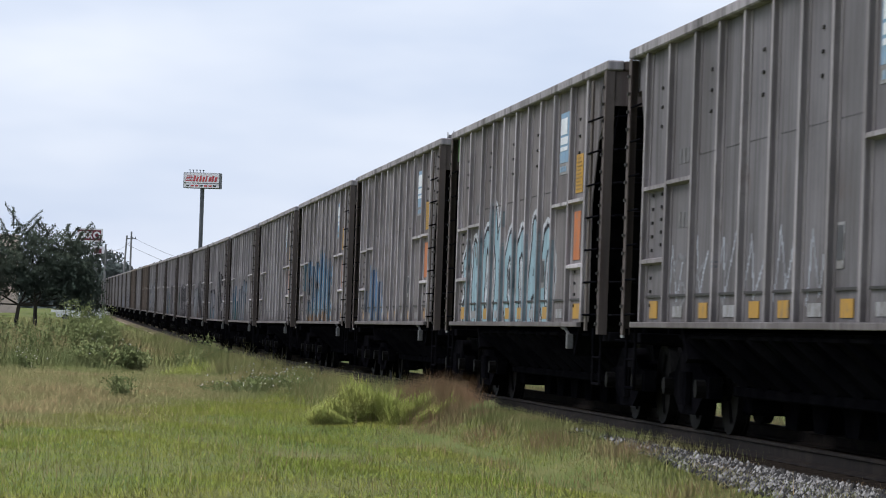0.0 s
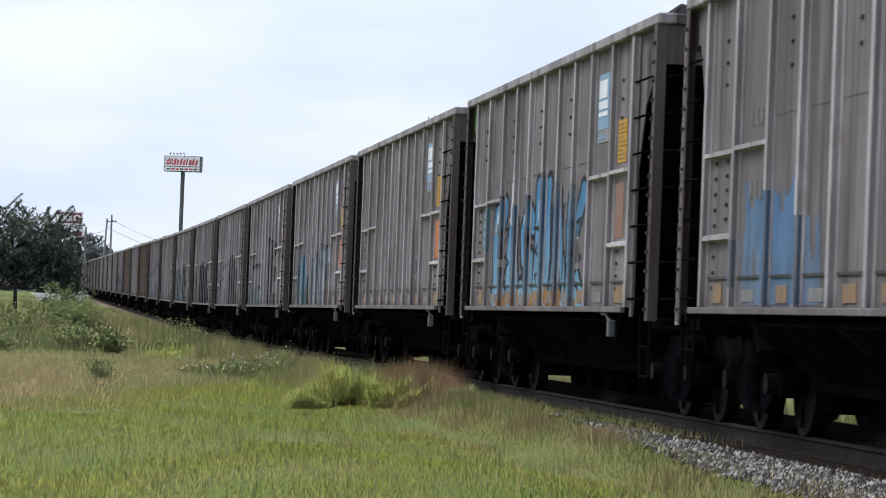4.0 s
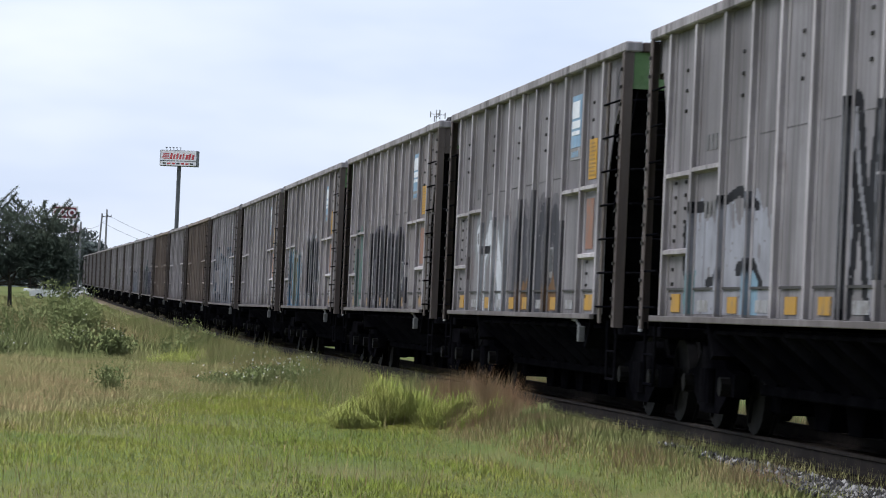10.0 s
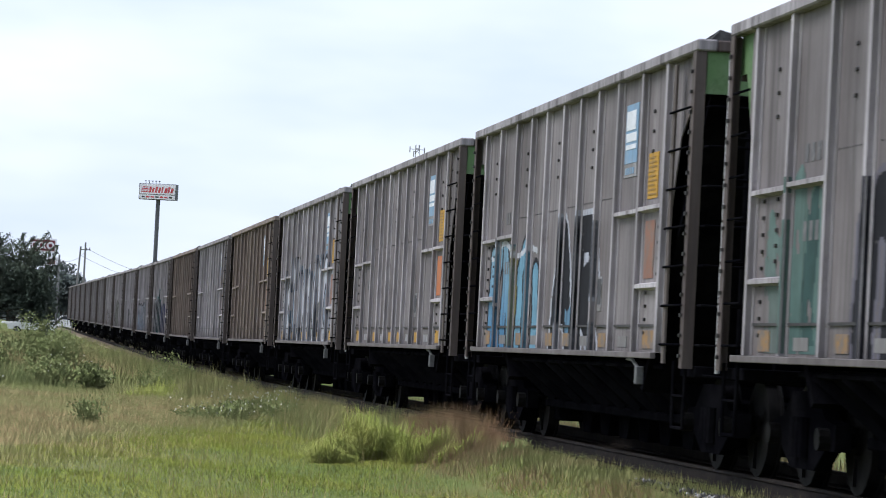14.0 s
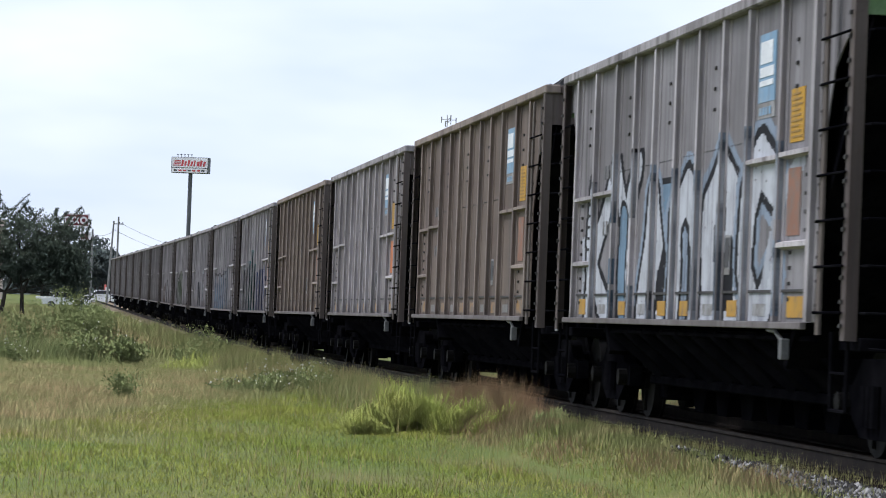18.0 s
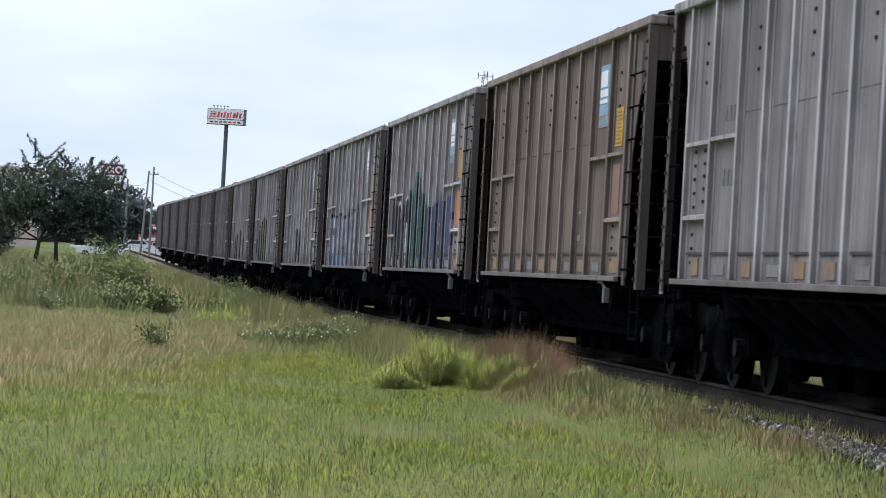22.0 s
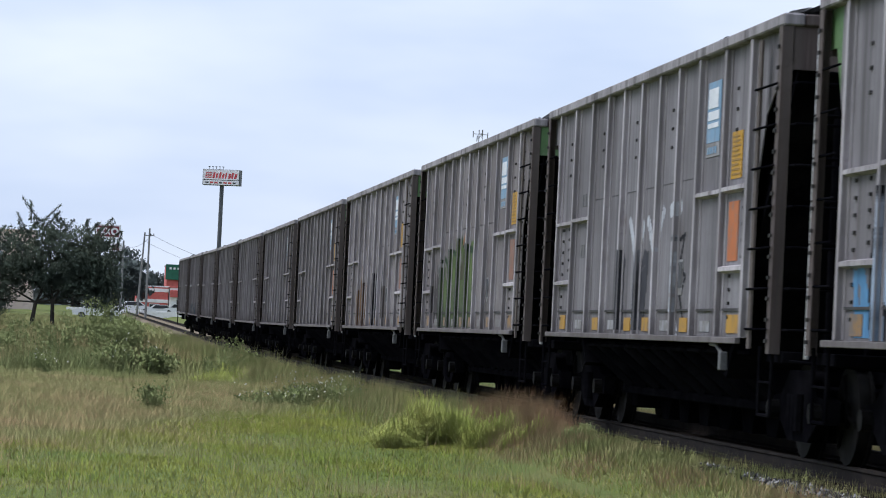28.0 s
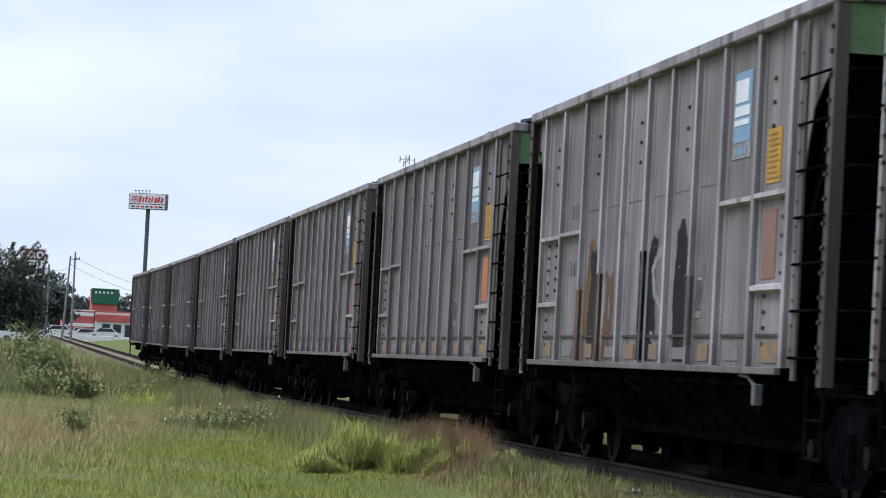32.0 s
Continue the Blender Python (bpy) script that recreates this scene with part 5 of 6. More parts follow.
def shops():
    s, w, h = building("red_store", 1.20, 1.74, 0.60, 430, 10, M_RED_WALL, "low red store with white bands across its front", M_WHITE_WALL)
    for z in (h - 0.55, h * 0.50):
        bm = B()
        slab(bm, -w / 2 - 0.04, w / 2 + 0.04, -0.12, -0.004, z - 0.22, z + 0.22, 0.02)
        part("white_band", bm, M_WHITE_WALL, s)
    window_part(s, -0.3, 0.9, 0.2, 1.5)
    s, w, h = building("white_store", 1.77, 2.9, 0.60, 428, 10, M_WHITE_WALL, "low white store with a red fascia and glass doors", M_RED_WALL)
    bm = B()
    slab(bm, -w / 2 - 0.04, w / 2 + 0.04, -0.3, -0.004, h - 1.35, h - 0.45, 0.03)
    part("red_fascia", bm, M_RED_WALL, s)
    for u in (-3.3, -1.9, -0.4, 1.4, 3.0):
        window_part(s, u, u + 0.9, 0.1, 1.7, M_DARK_METAL)
    s, w, h = building("red_block", 1.70, 2.12, 0.97, 470, 12, M_RED_WALL, "taller red building with a dark green board on top", M_GREY_ROOF)
    bm = B()
    slab(bm, -w / 2 - 0.2, w / 2 + 0.2, -0.35, -0.11, h - 2.1, h + 0.05, 0.03)
    board = part("green_board", bm, M_GREEN_SHEET, s)
    for i in range(5):
        bm = B()
        slab(bm, -w / 2 + 0.3 + i * 0.55, -w / 2 + 0.6 + i * 0.55, -0.362, -0.352, h - 0.65, h - 0.35)
        part("lettering", bm, M_WHITE_WALL, board)
    s, w, h = building("colonnade_building", -4.6, -1.12, 1.07, 300, 9, M_BROWN_WALL, "two-storey brown building with white columns and a flat grey roof", M_GREY_ROOF)
    bm = B()
    slab(bm, -w / 2 - 0.3, w / 2 + 0.3, -2.0, -0.004, h - 0.45, h - 0.16, 0.03)
    part("roof_overhang", bm, M_GREY_ROOF, s)
    bm = B()
    slab(bm, -w / 2, w / 2, -1.9, -0.004, h * 0.48, h * 0.54, 0.02)
    part("balcony_floor", bm, M_WHITE_WALL, s)
    bm = B()
    slab(bm, -w / 2, w / 2, -1.92, -1.86, h * 0.64, h * 0.67)
    part("handrail", bm, M_WHITE_WALL, s)
    n = 9
    for i in range(n):
        u = -w / 2 + 0.3 + i * (w - 0.6) / (n - 1)
        bm = B()
        slab(bm, u - 0.12, u + 0.12, -1.85, -1.61, 0, h - 0.46, 0.02)
        part("column", bm, M_WHITE_WALL, s)
        if i < n - 1:
            window_part(s, u + 0.5, u + 1.4, 0.6, 2.1)
            window_part(s, u + 0.5, u + 1.4, h * 0.58, h * 0.82)
    s, w, h = building("beige_building", -2.0, -0.55, 1.44, 345, 10, M_BEIGE_WALL, "pale beige block behind a brown building", M_BEIGE_WALL)
    bm = B()
    slab(bm, -w / 2 - 0.05, -w / 2 + 2.2, -0.3, -0.004, 0, h + 0.1, 0.02)
    part("stair_tower", bm, M_BEIGE_WALL, s)
    for i in range(4):
        window_part(s, -w / 2 + 2.6 + i * 1.4, -w / 2 + 3.5 + i * 1.4, h - 2.2, h - 1.2, M_BEIGE_WALL)
    s, w, h = building("green_roofed_hall", -5.2, -2.55, 1.05, 350, 14, M_WHITE_WALL, "hall with a curved dark green roof", M_GREEN_SHEET)
    bm = B()
    arc = [(-w / 2 + w * i / 12, h + 2.1 * math.sin(math.pi * i / 12)) for i in range(13)]
    prism(bm, arc, "y", -0.3, 14.3)
    part("curved_roof", bm, M_GREEN_SHEET, s)


shops()


def lamp_gantry():
    """A row of floodlights carried on two posts."""
    x0, y, top = spot(-2.40, 2.05, 335)
    x1 = spot(-1.82, 2.05, 335)[0]
    g = gz(x0, y)
    s = tagged(thing_at("floodlight_gantry", (x0 + x1) / 2, y, g), "row of floodlights on two tall grey posts", "floodlight")
    w, h = x1 - x0, top - g
    for u in (-w / 2 + 0.2, w / 2 - 0.2):
        bm = B()
        bar(bm, (u, 0, 0), (u, 0, h), 0.12, 8)
        part("post", bm, M_POLE_WOOD, s)
    for z in (h - 0.75, h - 0.05):
        bm = B()
        slab(bm, -w / 2 - 0.2, w / 2 + 0.2, -0.06, 0.06, z - 0.06, z + 0.06)
        part("rail", bm, M_POLE_WOOD, s)
    for i in range(7):
        bm = B()
        u = -w / 2 + 0.15 + i * (w - 0.3) / 6
        slab(bm, u - 0.17, u + 0.17, -0.2, 0.05, h - 0.6, h - 0.22, 0.04)
        part("floodlight", bm, M_POLE_WOOD, s)


lamp_gantry()


def parked_car(x, y, paint, label, turn=0.0):
    s = tagged(thing_at("parked_car", x, y, gz(x, y), turn), label, "car", group="cars parked by the shops")
    bm = B()
    prism(bm, [(-2.1, 0.35), (-2.15, 0.75), (-1.35, 0.92), (-0.75, 1.42), (0.75, 1.45), (1.45, 0.95), (2.1, 0.85), (2.12, 0.35)], "y", -0.82, 0.82)
    part("body", bm, paint, s)
    bm = B()
    prism(bm, [(-1.15, 0.95), (-0.68, 1.36), (0.68, 1.38), (1.2, 0.98)], "y", -0.832, 0.832)
    part("side_glass", bm, M_DARK_GLASS, s)
    for u in (-1.3, 1.3):
        for v in (-0.84, 0.84):
            bm = B()
            bar(bm, (u, v - 0.1, 0.31), (u, v + 0.1, 0.31), 0.31, 14)
            w = part("wheel", bm, M_TYRE, s)
            bm = B()
            bar(bm, (u, v - 0.11, 0.31), (u, v + 0.11, 0.31), 0.18, 12)
            part("rim", bm, M_LIGHT_STEEL, w)


for az, d, paint, text in ((1.95, 405, M_CAR_WHITE, "small white car parked before the stores"), (1.62, 410, M_CAR_WHITE, "small white car parked before the stores"), (1.15, 395, M_CAR_WHITE, "white car standing by the road"), (-2.28, 285, M_CAR_RED, "dark red car parked before the brown building"), (-2.75, 284, M_CAR_WHITE, "white car parked before the brown building"), (0.55, 292, M_CAR_WHITE, "white car glimpsed under the tree")):
    parked_car(d * math.tan(radians(az)), d, paint, text, random.uniform(-6, 6))

bm = B()
prism(bm, [(-0.9, 0), (0.9, 0), (0.7, 1.1), (0.95, 2.3), (0.1, 2.0), (-0.8, 2.4), (-0.6, 1.2)], "y", -0.15, 0.15)
stall = part("advertising_board", bm, M_ORANGE_SHEET)
sx, sy, _ = spot(-2.30, 0.5, 292)
stall.location = (sx, sy, gz(sx, sy) + 0.9)
tagged(stall, "ragged orange board before the brown building", "board")
bm = B()
for u in (-0.5, 0.5):
    slab(bm, u - 0.05, u + 0.05, -0.05, 0.05, -0.95, 0.1)
part("post", bm, M_POLE_WOOD, stall)

bm = B()
slab(bm, -11, 11, -0.12, 0.12, -0.1, 0.75, 0.03)
low_wall = part("low_wall", bm, M_WHITE_WALL)
low_wall.location = (1.6 * 7.0, 392, gz(11, 392))
tagged(low_wall, "low pale wall along the road by the stores", "wall", kind="structure")


# ---- trees ----
def leaf_mesh(centres, size, rng, material, name, thin=0.45, droop=0.0):
    """One small bent leaf (two triangles) at each centre, turned at random."""
    n = len(centres)
    a = rng.normal(0, 1, (n, 3))
    a[:, 2] -= droop
    a /= np.linalg.norm(a, axis=1)[:, None]
    b = np.cross(a, rng.normal(0, 1, (n, 3)))
    b /= np.linalg.norm(b, axis=1)[:, None] + 1e-9
    L = (size * rng.uniform(0.6, 1.4, n))[:, None]
    v = np.stack([centres - a * L * 0.5, centres + b * L * thin * 0.5, centres + a * L * 0.5, centres - b * L * thin * 0.5], 1).reshape(-1, 3)
    f = np.arange(4 * n).reshape(-1, 4)
    return raw_mesh(name, v, f, material)


def crown_points(blobs, n, rng):
    """Leaf places in clumps on and in a set of ellipsoids (x, y, z, rx, ry, rz)."""
    blobs = np.array(blobs, float)
    vol = blobs[:, 3] * blobs[:, 4] * blobs[:, 5]
    m = n // 26
    i = rng.choice(len(blobs), m, p=vol / vol.sum())
    d = rng.normal(0, 1, (m, 3))
    d /= np.linalg.norm(d, axis=1)[:, None]
    r = 1.12 * rng.random(m) ** 0.42
    c = blobs[i, :3] + d * r[:, None] * blobs[i, 3:]
    spread = (vol.mean() ** (1 / 3)) * 0.16
    p = c[:, None, :] + rng.normal(0, spread, (m, 26, 3)) * np.array([1, 1, 0.7])
    return p.reshape(-1, 3)


def tree(x, y, blobs, leaves, size, label, seed, stems=3, shoots=0, z=None, group=""):
    """Trunk with limbs to every part of the crown; crown of small leaves in clumps, with feathery shoots on top."""
    rng = np.random.default_rng(seed)
    g = gz(x, y) if z is None else z
    t = tagged(thing_at("tree", x, y, g - 0.05), label, "tree", group=group)
    bm = B()
    high = max(b[2] + b[5] for b in blobs)
    for k in range(stems):
        base = Vector((0.9 * (k - (stems - 1) / 2) + rng.uniform(-0.2, 0.2), rng.uniform(-0.2, 0.2), 0))
        fork = base + Vector((rng.uniform(-0.35, 0.35), 0, 0.26 * high))
        limbs = [(base, fork, 0.022 * high, 0.016 * high)]
        for j in range(k, len(blobs), stems):
            limbs.append((fork, Vector(blobs[j][:3]), 0.010 * high, 0.004 * high))
        for p, q, ra, rb in limbs:
            m = Matrix.Translation((p + q) / 2) @ (q - p).to_track_quat("Z", "Y").to_matrix().to_4x4()
            bmesh.ops.create_cone(bm, cap_ends=True, segments=8, radius1=ra, radius2=rb, depth=(q - p).length, matrix=m)
    part("trunk", bm, M_BARK, t)
    pts = crown_points(blobs, leaves, rng)
    pts = pts[pts[:, 2] > 0.25]
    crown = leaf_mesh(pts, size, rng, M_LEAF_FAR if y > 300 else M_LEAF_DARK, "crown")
    crown.parent = t
    tagged(crown, kind="stuff")
    top = sorted(blobs, key=lambda b: -(b[2] + b[5]))[:7]
    for i in range(shoots):
        b = top[i % len(top)]
        a = Vector((b[0] + rng.uniform(-0.8, 0.8) * b[3], b[1] + rng.uniform(-0.4, 0.4) * b[4], b[2] + b[5] * 0.7))
        tip = a + Vector((rng.uniform(-1.0, 1.0) + 0.3 * b[0] / high, rng.uniform(-0.3, 0.3), rng.uniform(0.5, 1.35)))
        bm = B()
        bar(bm, a, tip, 0.018, 5)
        s = part("shoot", bm, M_BARK, t)
        u = np.linspace(0.15, 1.0, 22)[:, None]
        line = np.array(a)[None] * (1 - u) + np.array(tip)[None] * u
        pts = np.repeat(line, 3, 0) + rng.normal(0, 0.035, (66, 3))
        f = leaf_mesh(pts, 0.26, rng, M_LEAF_DARK, "leaf_spray", 0.15)
        f.parent = s
        tagged(f, kind="stuff")
    return t


tree(-1.05, 170, [(0.9, 0, 3.7, 2.0, 1.6, 1.2), (-1.6, 0, 3.7, 1.4, 1.3, 1.3), (2.7, 0, 3.4, 1.1, 1.3, 1.3), (0.1, 0, 4.9, 1.2, 1.1, 0.7), (-2.2, 0, 2.4, 1.1, 1.1, 0.9), (1.8, 0, 2.3, 1.5, 1.3, 0.9), (3.2, 0, 2.2, 0.8, 0.9, 1.0), (-2.6, 0, 1.5, 0.7, 0.8, 0.5), (0.1, 0, 2.6, 1.5, 1.3, 0.7), (1.9, 0, 4.6, 1.0, 0.9, 0.6), (3.4, 0, 1.5, 0.6, 0.8, 0.6)], 32000, 0.15, "bushy dark green tree with feathery shoots on top", 3, 2, 34)
tree(-4.35, 174, [(0, 0, 2.3, 1.1, 1.2, 1.2), (0.6, 0, 1.6, 0.9, 1.0, 1.0), (-0.5, 0, 2.7, 0.9, 0.9, 0.9), (0.3, 0, 3.3, 0.7, 0.8, 0.6), (-0.8, 0, 1.5, 0.8, 0.9, 1.0), (0.1, 0, 0.9, 0.8, 0.8, 0.7)], 10000, 0.14, "low round dark tree standing in the grass", 5, 1, 4)
for i, (az, d, sc) in enumerate(((1.12, 420, 1.5), (0.85, 440, 1.9), (1.0, 470, 1.8), (0.6, 440, 1.5), (2.35, 520, 1.5), (1.45, 540, 1.45), (1.75, 545, 1.35), (2.0, 560, 1.5), (-0.6, 480, 1.6), (0.2, 470, 1.7), (-1.2, 470, 1.5))):
    tx, ty, _ = spot(az, 0, d)
    tree(tx, ty, [(0, 0, 3.0 * sc, 1.7 * sc, 1.7 * sc, 1.3 * sc), (0.9 * sc, 0, 2.2 * sc, 1.1 * sc, 1.2 * sc, 1.1 * sc), (-1.0 * sc, 0, 2.3 * sc, 1.2 * sc, 1.2 * sc, 1.2 * sc), (0.2 * sc, 0, 4.0 * sc, 0.8 * sc, 0.9 * sc, 0.8 * sc)], 2600, 0.5, "dark leafy tree in the distance", 20 + i, 2, 0, group="distant trees")


def wood_belt():
    """Far belt of trees that closes the view beyond the field and the line."""
    rng = np.random.default_rng(31)
    n = 26000
    x = rng.uniform(-420, 420, n)
    y = rng.uniform(700, 760, n)
    top = 5.0 + 2.5 * np.sin(x * 0.05) + 2.0 * np.sin(x * 0.17 + 1)
    z = 2.2 + rng.random(n) ** 0.7 * top
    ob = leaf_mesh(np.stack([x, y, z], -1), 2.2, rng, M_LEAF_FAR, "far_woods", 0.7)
    tagged(ob, "far belt of dark trees on the horizon", "trees", kind="stuff")


wood_belt()


# ---- grass and weeds ----
M_LAWN = blades_mat("lawn_blades", (0.265, 0.335, 0.052), (0.38, 0.385, 0.078), (0.46, 0.43, 0.14), 0.45)
M_DRY = blades_mat("dry_grass_blades", (0.55, 0.40, 0.20), (0.38, 0.40, 0.145), (0.60, 0.49, 0.27), 0.5)
M_RED_GRASS = blades_mat("reddish_grass_blades", (0.40, 0.245, 0.14), (0.36, 0.285, 0.14), (0.48, 0.35, 0.21), 1.6)
M_TUSSOCK = blades_mat("bright_grass_blades", (0.36, 0.42, 0.09), (0.50, 0.52, 0.14), (0.60, 0.58, 0.24), 1.6, 0.4)
M_FIELD = blades_mat("field_blades", (0.295, 0.335, 0.115), (0.42, 0.375, 0.17), (0.48, 0.42, 0.225), 0.3)
M_WEED = blades_mat("weed_leaves", (0.24, 0.29, 0.105), (0.33, 0.35, 0.14), (0.44, 0.46, 0.24), 1.0)
M_FLOWER = plain("pale_flowers", (0.60, 0.58, 0.50), (0.7, 0.68, 0.6), 5, 0.8)


def blades(name, x, y, h, w, lean, material, label, rng, base=None):
    """A blade of grass at each place: a narrow leaning strip to a point."""
    n = len(x)
    z = (ground_z(x, y) if base is None else base) - 0.02
    a = rng.uniform(0, 2 * math.pi, n)
    b = a + math.pi / 2 + rng.normal(0, 0.4, n)
    dx, dy = np.cos(a) * w / 2, np.sin(a) * w / 2
    k = lean * h * rng.uniform(0.2, 1.3, n)
    lx, ly = np.cos(b) * k, np.sin(b) * k
    p0 = np.stack([x - dx, y - dy, z], -1)
    p1 = np.stack([x + dx, y + dy, z], -1)
    p2 = np.stack([x + lx, y + ly, z + h], -1)
    v = np.stack([p0, p1, p2], 1).reshape(-1, 3)
    return tagged(raw_mesh(name, v, np.arange(3 * n).reshape(-1, 3), material), label, "grass", kind="stuff")


def strewn(n, y0, y1, right, rng, power=1.0):
    """Places in the wedge of field that the camera can see."""
    y = y0 + (y1 - y0) * rng.random(n) ** power
    left = -1.6 - 0.055 * np.maximum(y, 0)
    x = left + (right - left) * rng.random(n)
    return x, y


def meadow():
    rng = np.random.default_rng(12)
    wave = lambda x, y, s: np.sin(x * 1.3 * s + 0.7) * np.sin(y * 0.55 * s + 2.0) + 0.6 * np.sin(x * 2.9 * s - y * 0.9 * s)
    # short lawn
    x, y = strewn(420000, 11, 66, 6.35, rng, 1.25)
    keep = (x < 6.20 + 0.10 * wave(x, y, 1.0) + 0.25 * bump01(y, 21, 34)) & (y < 44.0 + 4.85 * x)
    x, y = x[keep], y[keep]
    h = rng.uniform(0.028, 0.072, len(x)) * (1.0 + 0.25 * wave(x, y, 1.0) + 0.5 * bump01(y, 36, 54))
    h = h * (1 - 0.4 * bump01(x, 5.2, 6.2) * (1 - bump01(y, 30, 38)))
    blades("lawn", x, y, np.maximum(h, 0.026), rng.uniform(0.005, 0.011, len(x)), 1.1, M_LAWN, "short green lawn grass with paler tufts", rng)
    # thin pale stalks standing out of the lawn
    x, y = strewn(7000, 12, 60, 6.2, rng)
    blades("grass_stalks", x, y, rng.uniform(0.10, 0.26, len(x)), rng.uniform(0.004, 0.008, len(x)), 0.35, M_DRY, "thin pale seed stalks in the grass", rng)
    # dry grass on the far left of the lawn
    x, y = strewn(170000, 34, 84, 6.0, rng)
    past = y - (38.4 + 4.6 * x) + 2.2 * wave(x, y, 0.5)
    keep = rng.random(len(x)) < bump01(past, -5.0, 8.0)
    x, y, past = x[keep], y[keep], past[keep]
    blades("dry_grass", x, y, rng.uniform(0.06, 0.22, len(x)) * (0.4 + 0.6 * bump01(past, -3, 9)), rng.uniform(0.005, 0.010, len(x)), 0.9, M_DRY, "tall dry reddish grass gone to seed", rng)
    # mixed field behind
    x, y = strewn(170000, 50, 104, 6.3, rng)
    keep = y > 41.0 + 4.85 * x
    x, y = x[keep], y[keep]
    blades("rough_grass", x, y, rng.uniform(0.04, 0.15, len(x)), rng.uniform(0.006, 0.013, len(x)), 1.1, M_FIELD, "rough mixed green and straw-coloured grass", rng)
    x, y = strewn(60000, 98, 260, 7.0, rng, 1.2)
    keep = np.abs(x - TRACK_X) > 1.15
    x, y = x[keep], y[keep]
    blades("far_grass", x, y, rng.uniform(0.15, 0.45, len(x)) * np.where(np.abs(x - TRACK_X) < 2.4, 0.5, 1.0), rng.uniform(0.02, 0.05, len(x)), 0.6, M_FIELD, "rough grass of the far field", rng)
    # tall reddish grass beside the rails in loose wisps, thinning out into straw-green grass further on
    n = 44000
    y = 40 + 12 * rng.random(n)
    x = 6.25 + rng.normal(0, 0.26, n) + 0.10 * np.sin(y * 1.7)
    thick = 0.5 + 0.5 * np.sin(y * 2.3 + x * 5.1) * np.sin(x * 9.7 - y * 1.1)
    keep = (x < 6.78) & (x > 5.5) & (rng.random(n) < 0.35 + 0.65 * thick)
    x, y, thick = x[keep], y[keep], thick[keep]
    tall = (0.18 + 0.37 * bump01(y, 40.5, 44)) * (1 - 0.45 * bump01(y, 46.5, 52)) * (1 - 0.55 * np.abs(x - 6.25) / 0.9) * (0.6 + 0.5 * thick)
    blades("trackside_grass", x, y, tall * rng.uniform(0.2, 1.25, len(x)), rng.uniform(0.0025, 0.0055, len(x)), 0.55, M_RED_GRASS, "tall reddish dry grass beside the rails", rng)
    n = 46000
    y = 47 + 62 * rng.random(n) ** 1.2
    x = 5.8 + rng.normal(0, 0.42, n)
    keep = (x < 6.6) & (x > 4.6)
    x, y = x[keep], y[keep]
    blades("verge_grass", x, y, rng.uniform(0.10, 0.40, len(x)) * (0.9 + 0.4 * np.sin(y * 0.9) * np.sin(x * 4 + y * 0.31)), rng.uniform(0.004, 0.009, len(x)), 0.7, M_FIELD, "tall straw-green grass along the verge of the track", rng)
    x, y = x[::8], y[::8] + 0.3
    blades("verge_stalks", x, y, rng.uniform(0.16, 0.40, len(x)), rng.uniform(0.005, 0.010, len(x)), 0.3, M_DRY, "straw seed stalks in the verge of the track", rng)
    # ragged straw fringe on the ballast's edge
    n = 30000
    y = 13 + 30 * rng.random(n)
    x = 6.08 + rng.normal(0, 0.24, n) + 0.3 * bump01(y, 20, 34)
    keep = (x < 6.75)
    x, y = x[keep], y[keep]
    blades("fringe_grass", x, y, rng.uniform(0.02, 0.09, len(x)) * (1 + 0.9 * bump01(y, 30, 40)), rng.uniform(0.007, 0.014, len(x)), 0.6, M_FIELD, "ragged straw-coloured grass at the edge of the ballast", rng)
    # thin straw and reddish wisps that blur the lawn's edge and spill over the stones
    n = 52000
    y = 13 + 30 * rng.random(n) ** 0.9
    x = 5.95 + rng.normal(0, 0.50, n)
    thick = 0.5 + 0.5 * np.sin(y * 0.83 + x * 2.1) * np.sin(x * 4.7 - y * 0.47 + 1.0)
    keep = (x < 6.72 + 0.12 * np.sin(y * 1.9) + 0.10 * bump01(y, 24, 36)) & (rng.random(n) < 0.12 + 0.88 * thick)
    x, y, thick = x[keep], y[keep], thick[keep]
    h = rng.uniform(0.03, 0.15, len(x)) * (0.55 + 0.6 * thick)
    ruddy = rng.random(len(x)) < bump01(thick, 0.45, 0.85)
    blades("straw_wisps", x[~ruddy], y[~ruddy], h[~ruddy], rng.uniform(0.0025, 0.0055, int((~ruddy).sum())), 0.7, M_DRY, "thin straw wisps over the lawn's edge and the stones", rng)
    blades("ruddy_wisps", x[ruddy], y[ruddy], h[ruddy], rng.uniform(0.0025, 0.0055, int(ruddy.sum())), 0.7, M_RED_GRASS, "thin reddish wisps over the lawn's edge and the stones", rng)
    # tufts that have crept over the stones towards the rail
    n = 15000
    y = 23 + 20 * rng.random(n)
    x = 6.30 + 0.66 * rng.random(n) ** 1.5
    keep = rng.random(n) < bump01(y, 23, 31) * (0.35 + 0.65 * np.sin(y * 2.7 + x * 3) * np.sin(y * 0.9 + 0.5))
    x, y = x[keep], y[keep]
    blades("creeping_grass", x, y, rng.uniform(0.05, 0.17, len(x)), rng.uniform(0.003, 0.008, len(x)), 0.6, M_FIELD, "tufts of straw-green grass creeping over the ballast", rng, track_z(y) - 0.18 - 0.557 * np.maximum(TRACK_X - 1.5 - x, 0))
    # rank growth along the foot of the far line
    n = 30000
    y = 84 + 90 * rng.random(n) ** 1.2
    x = 5.55 + rng.normal(0, 0.35, n)
    keep = (x < 6.15) & (x > 4.4)
    x, y = x[keep], y[keep]
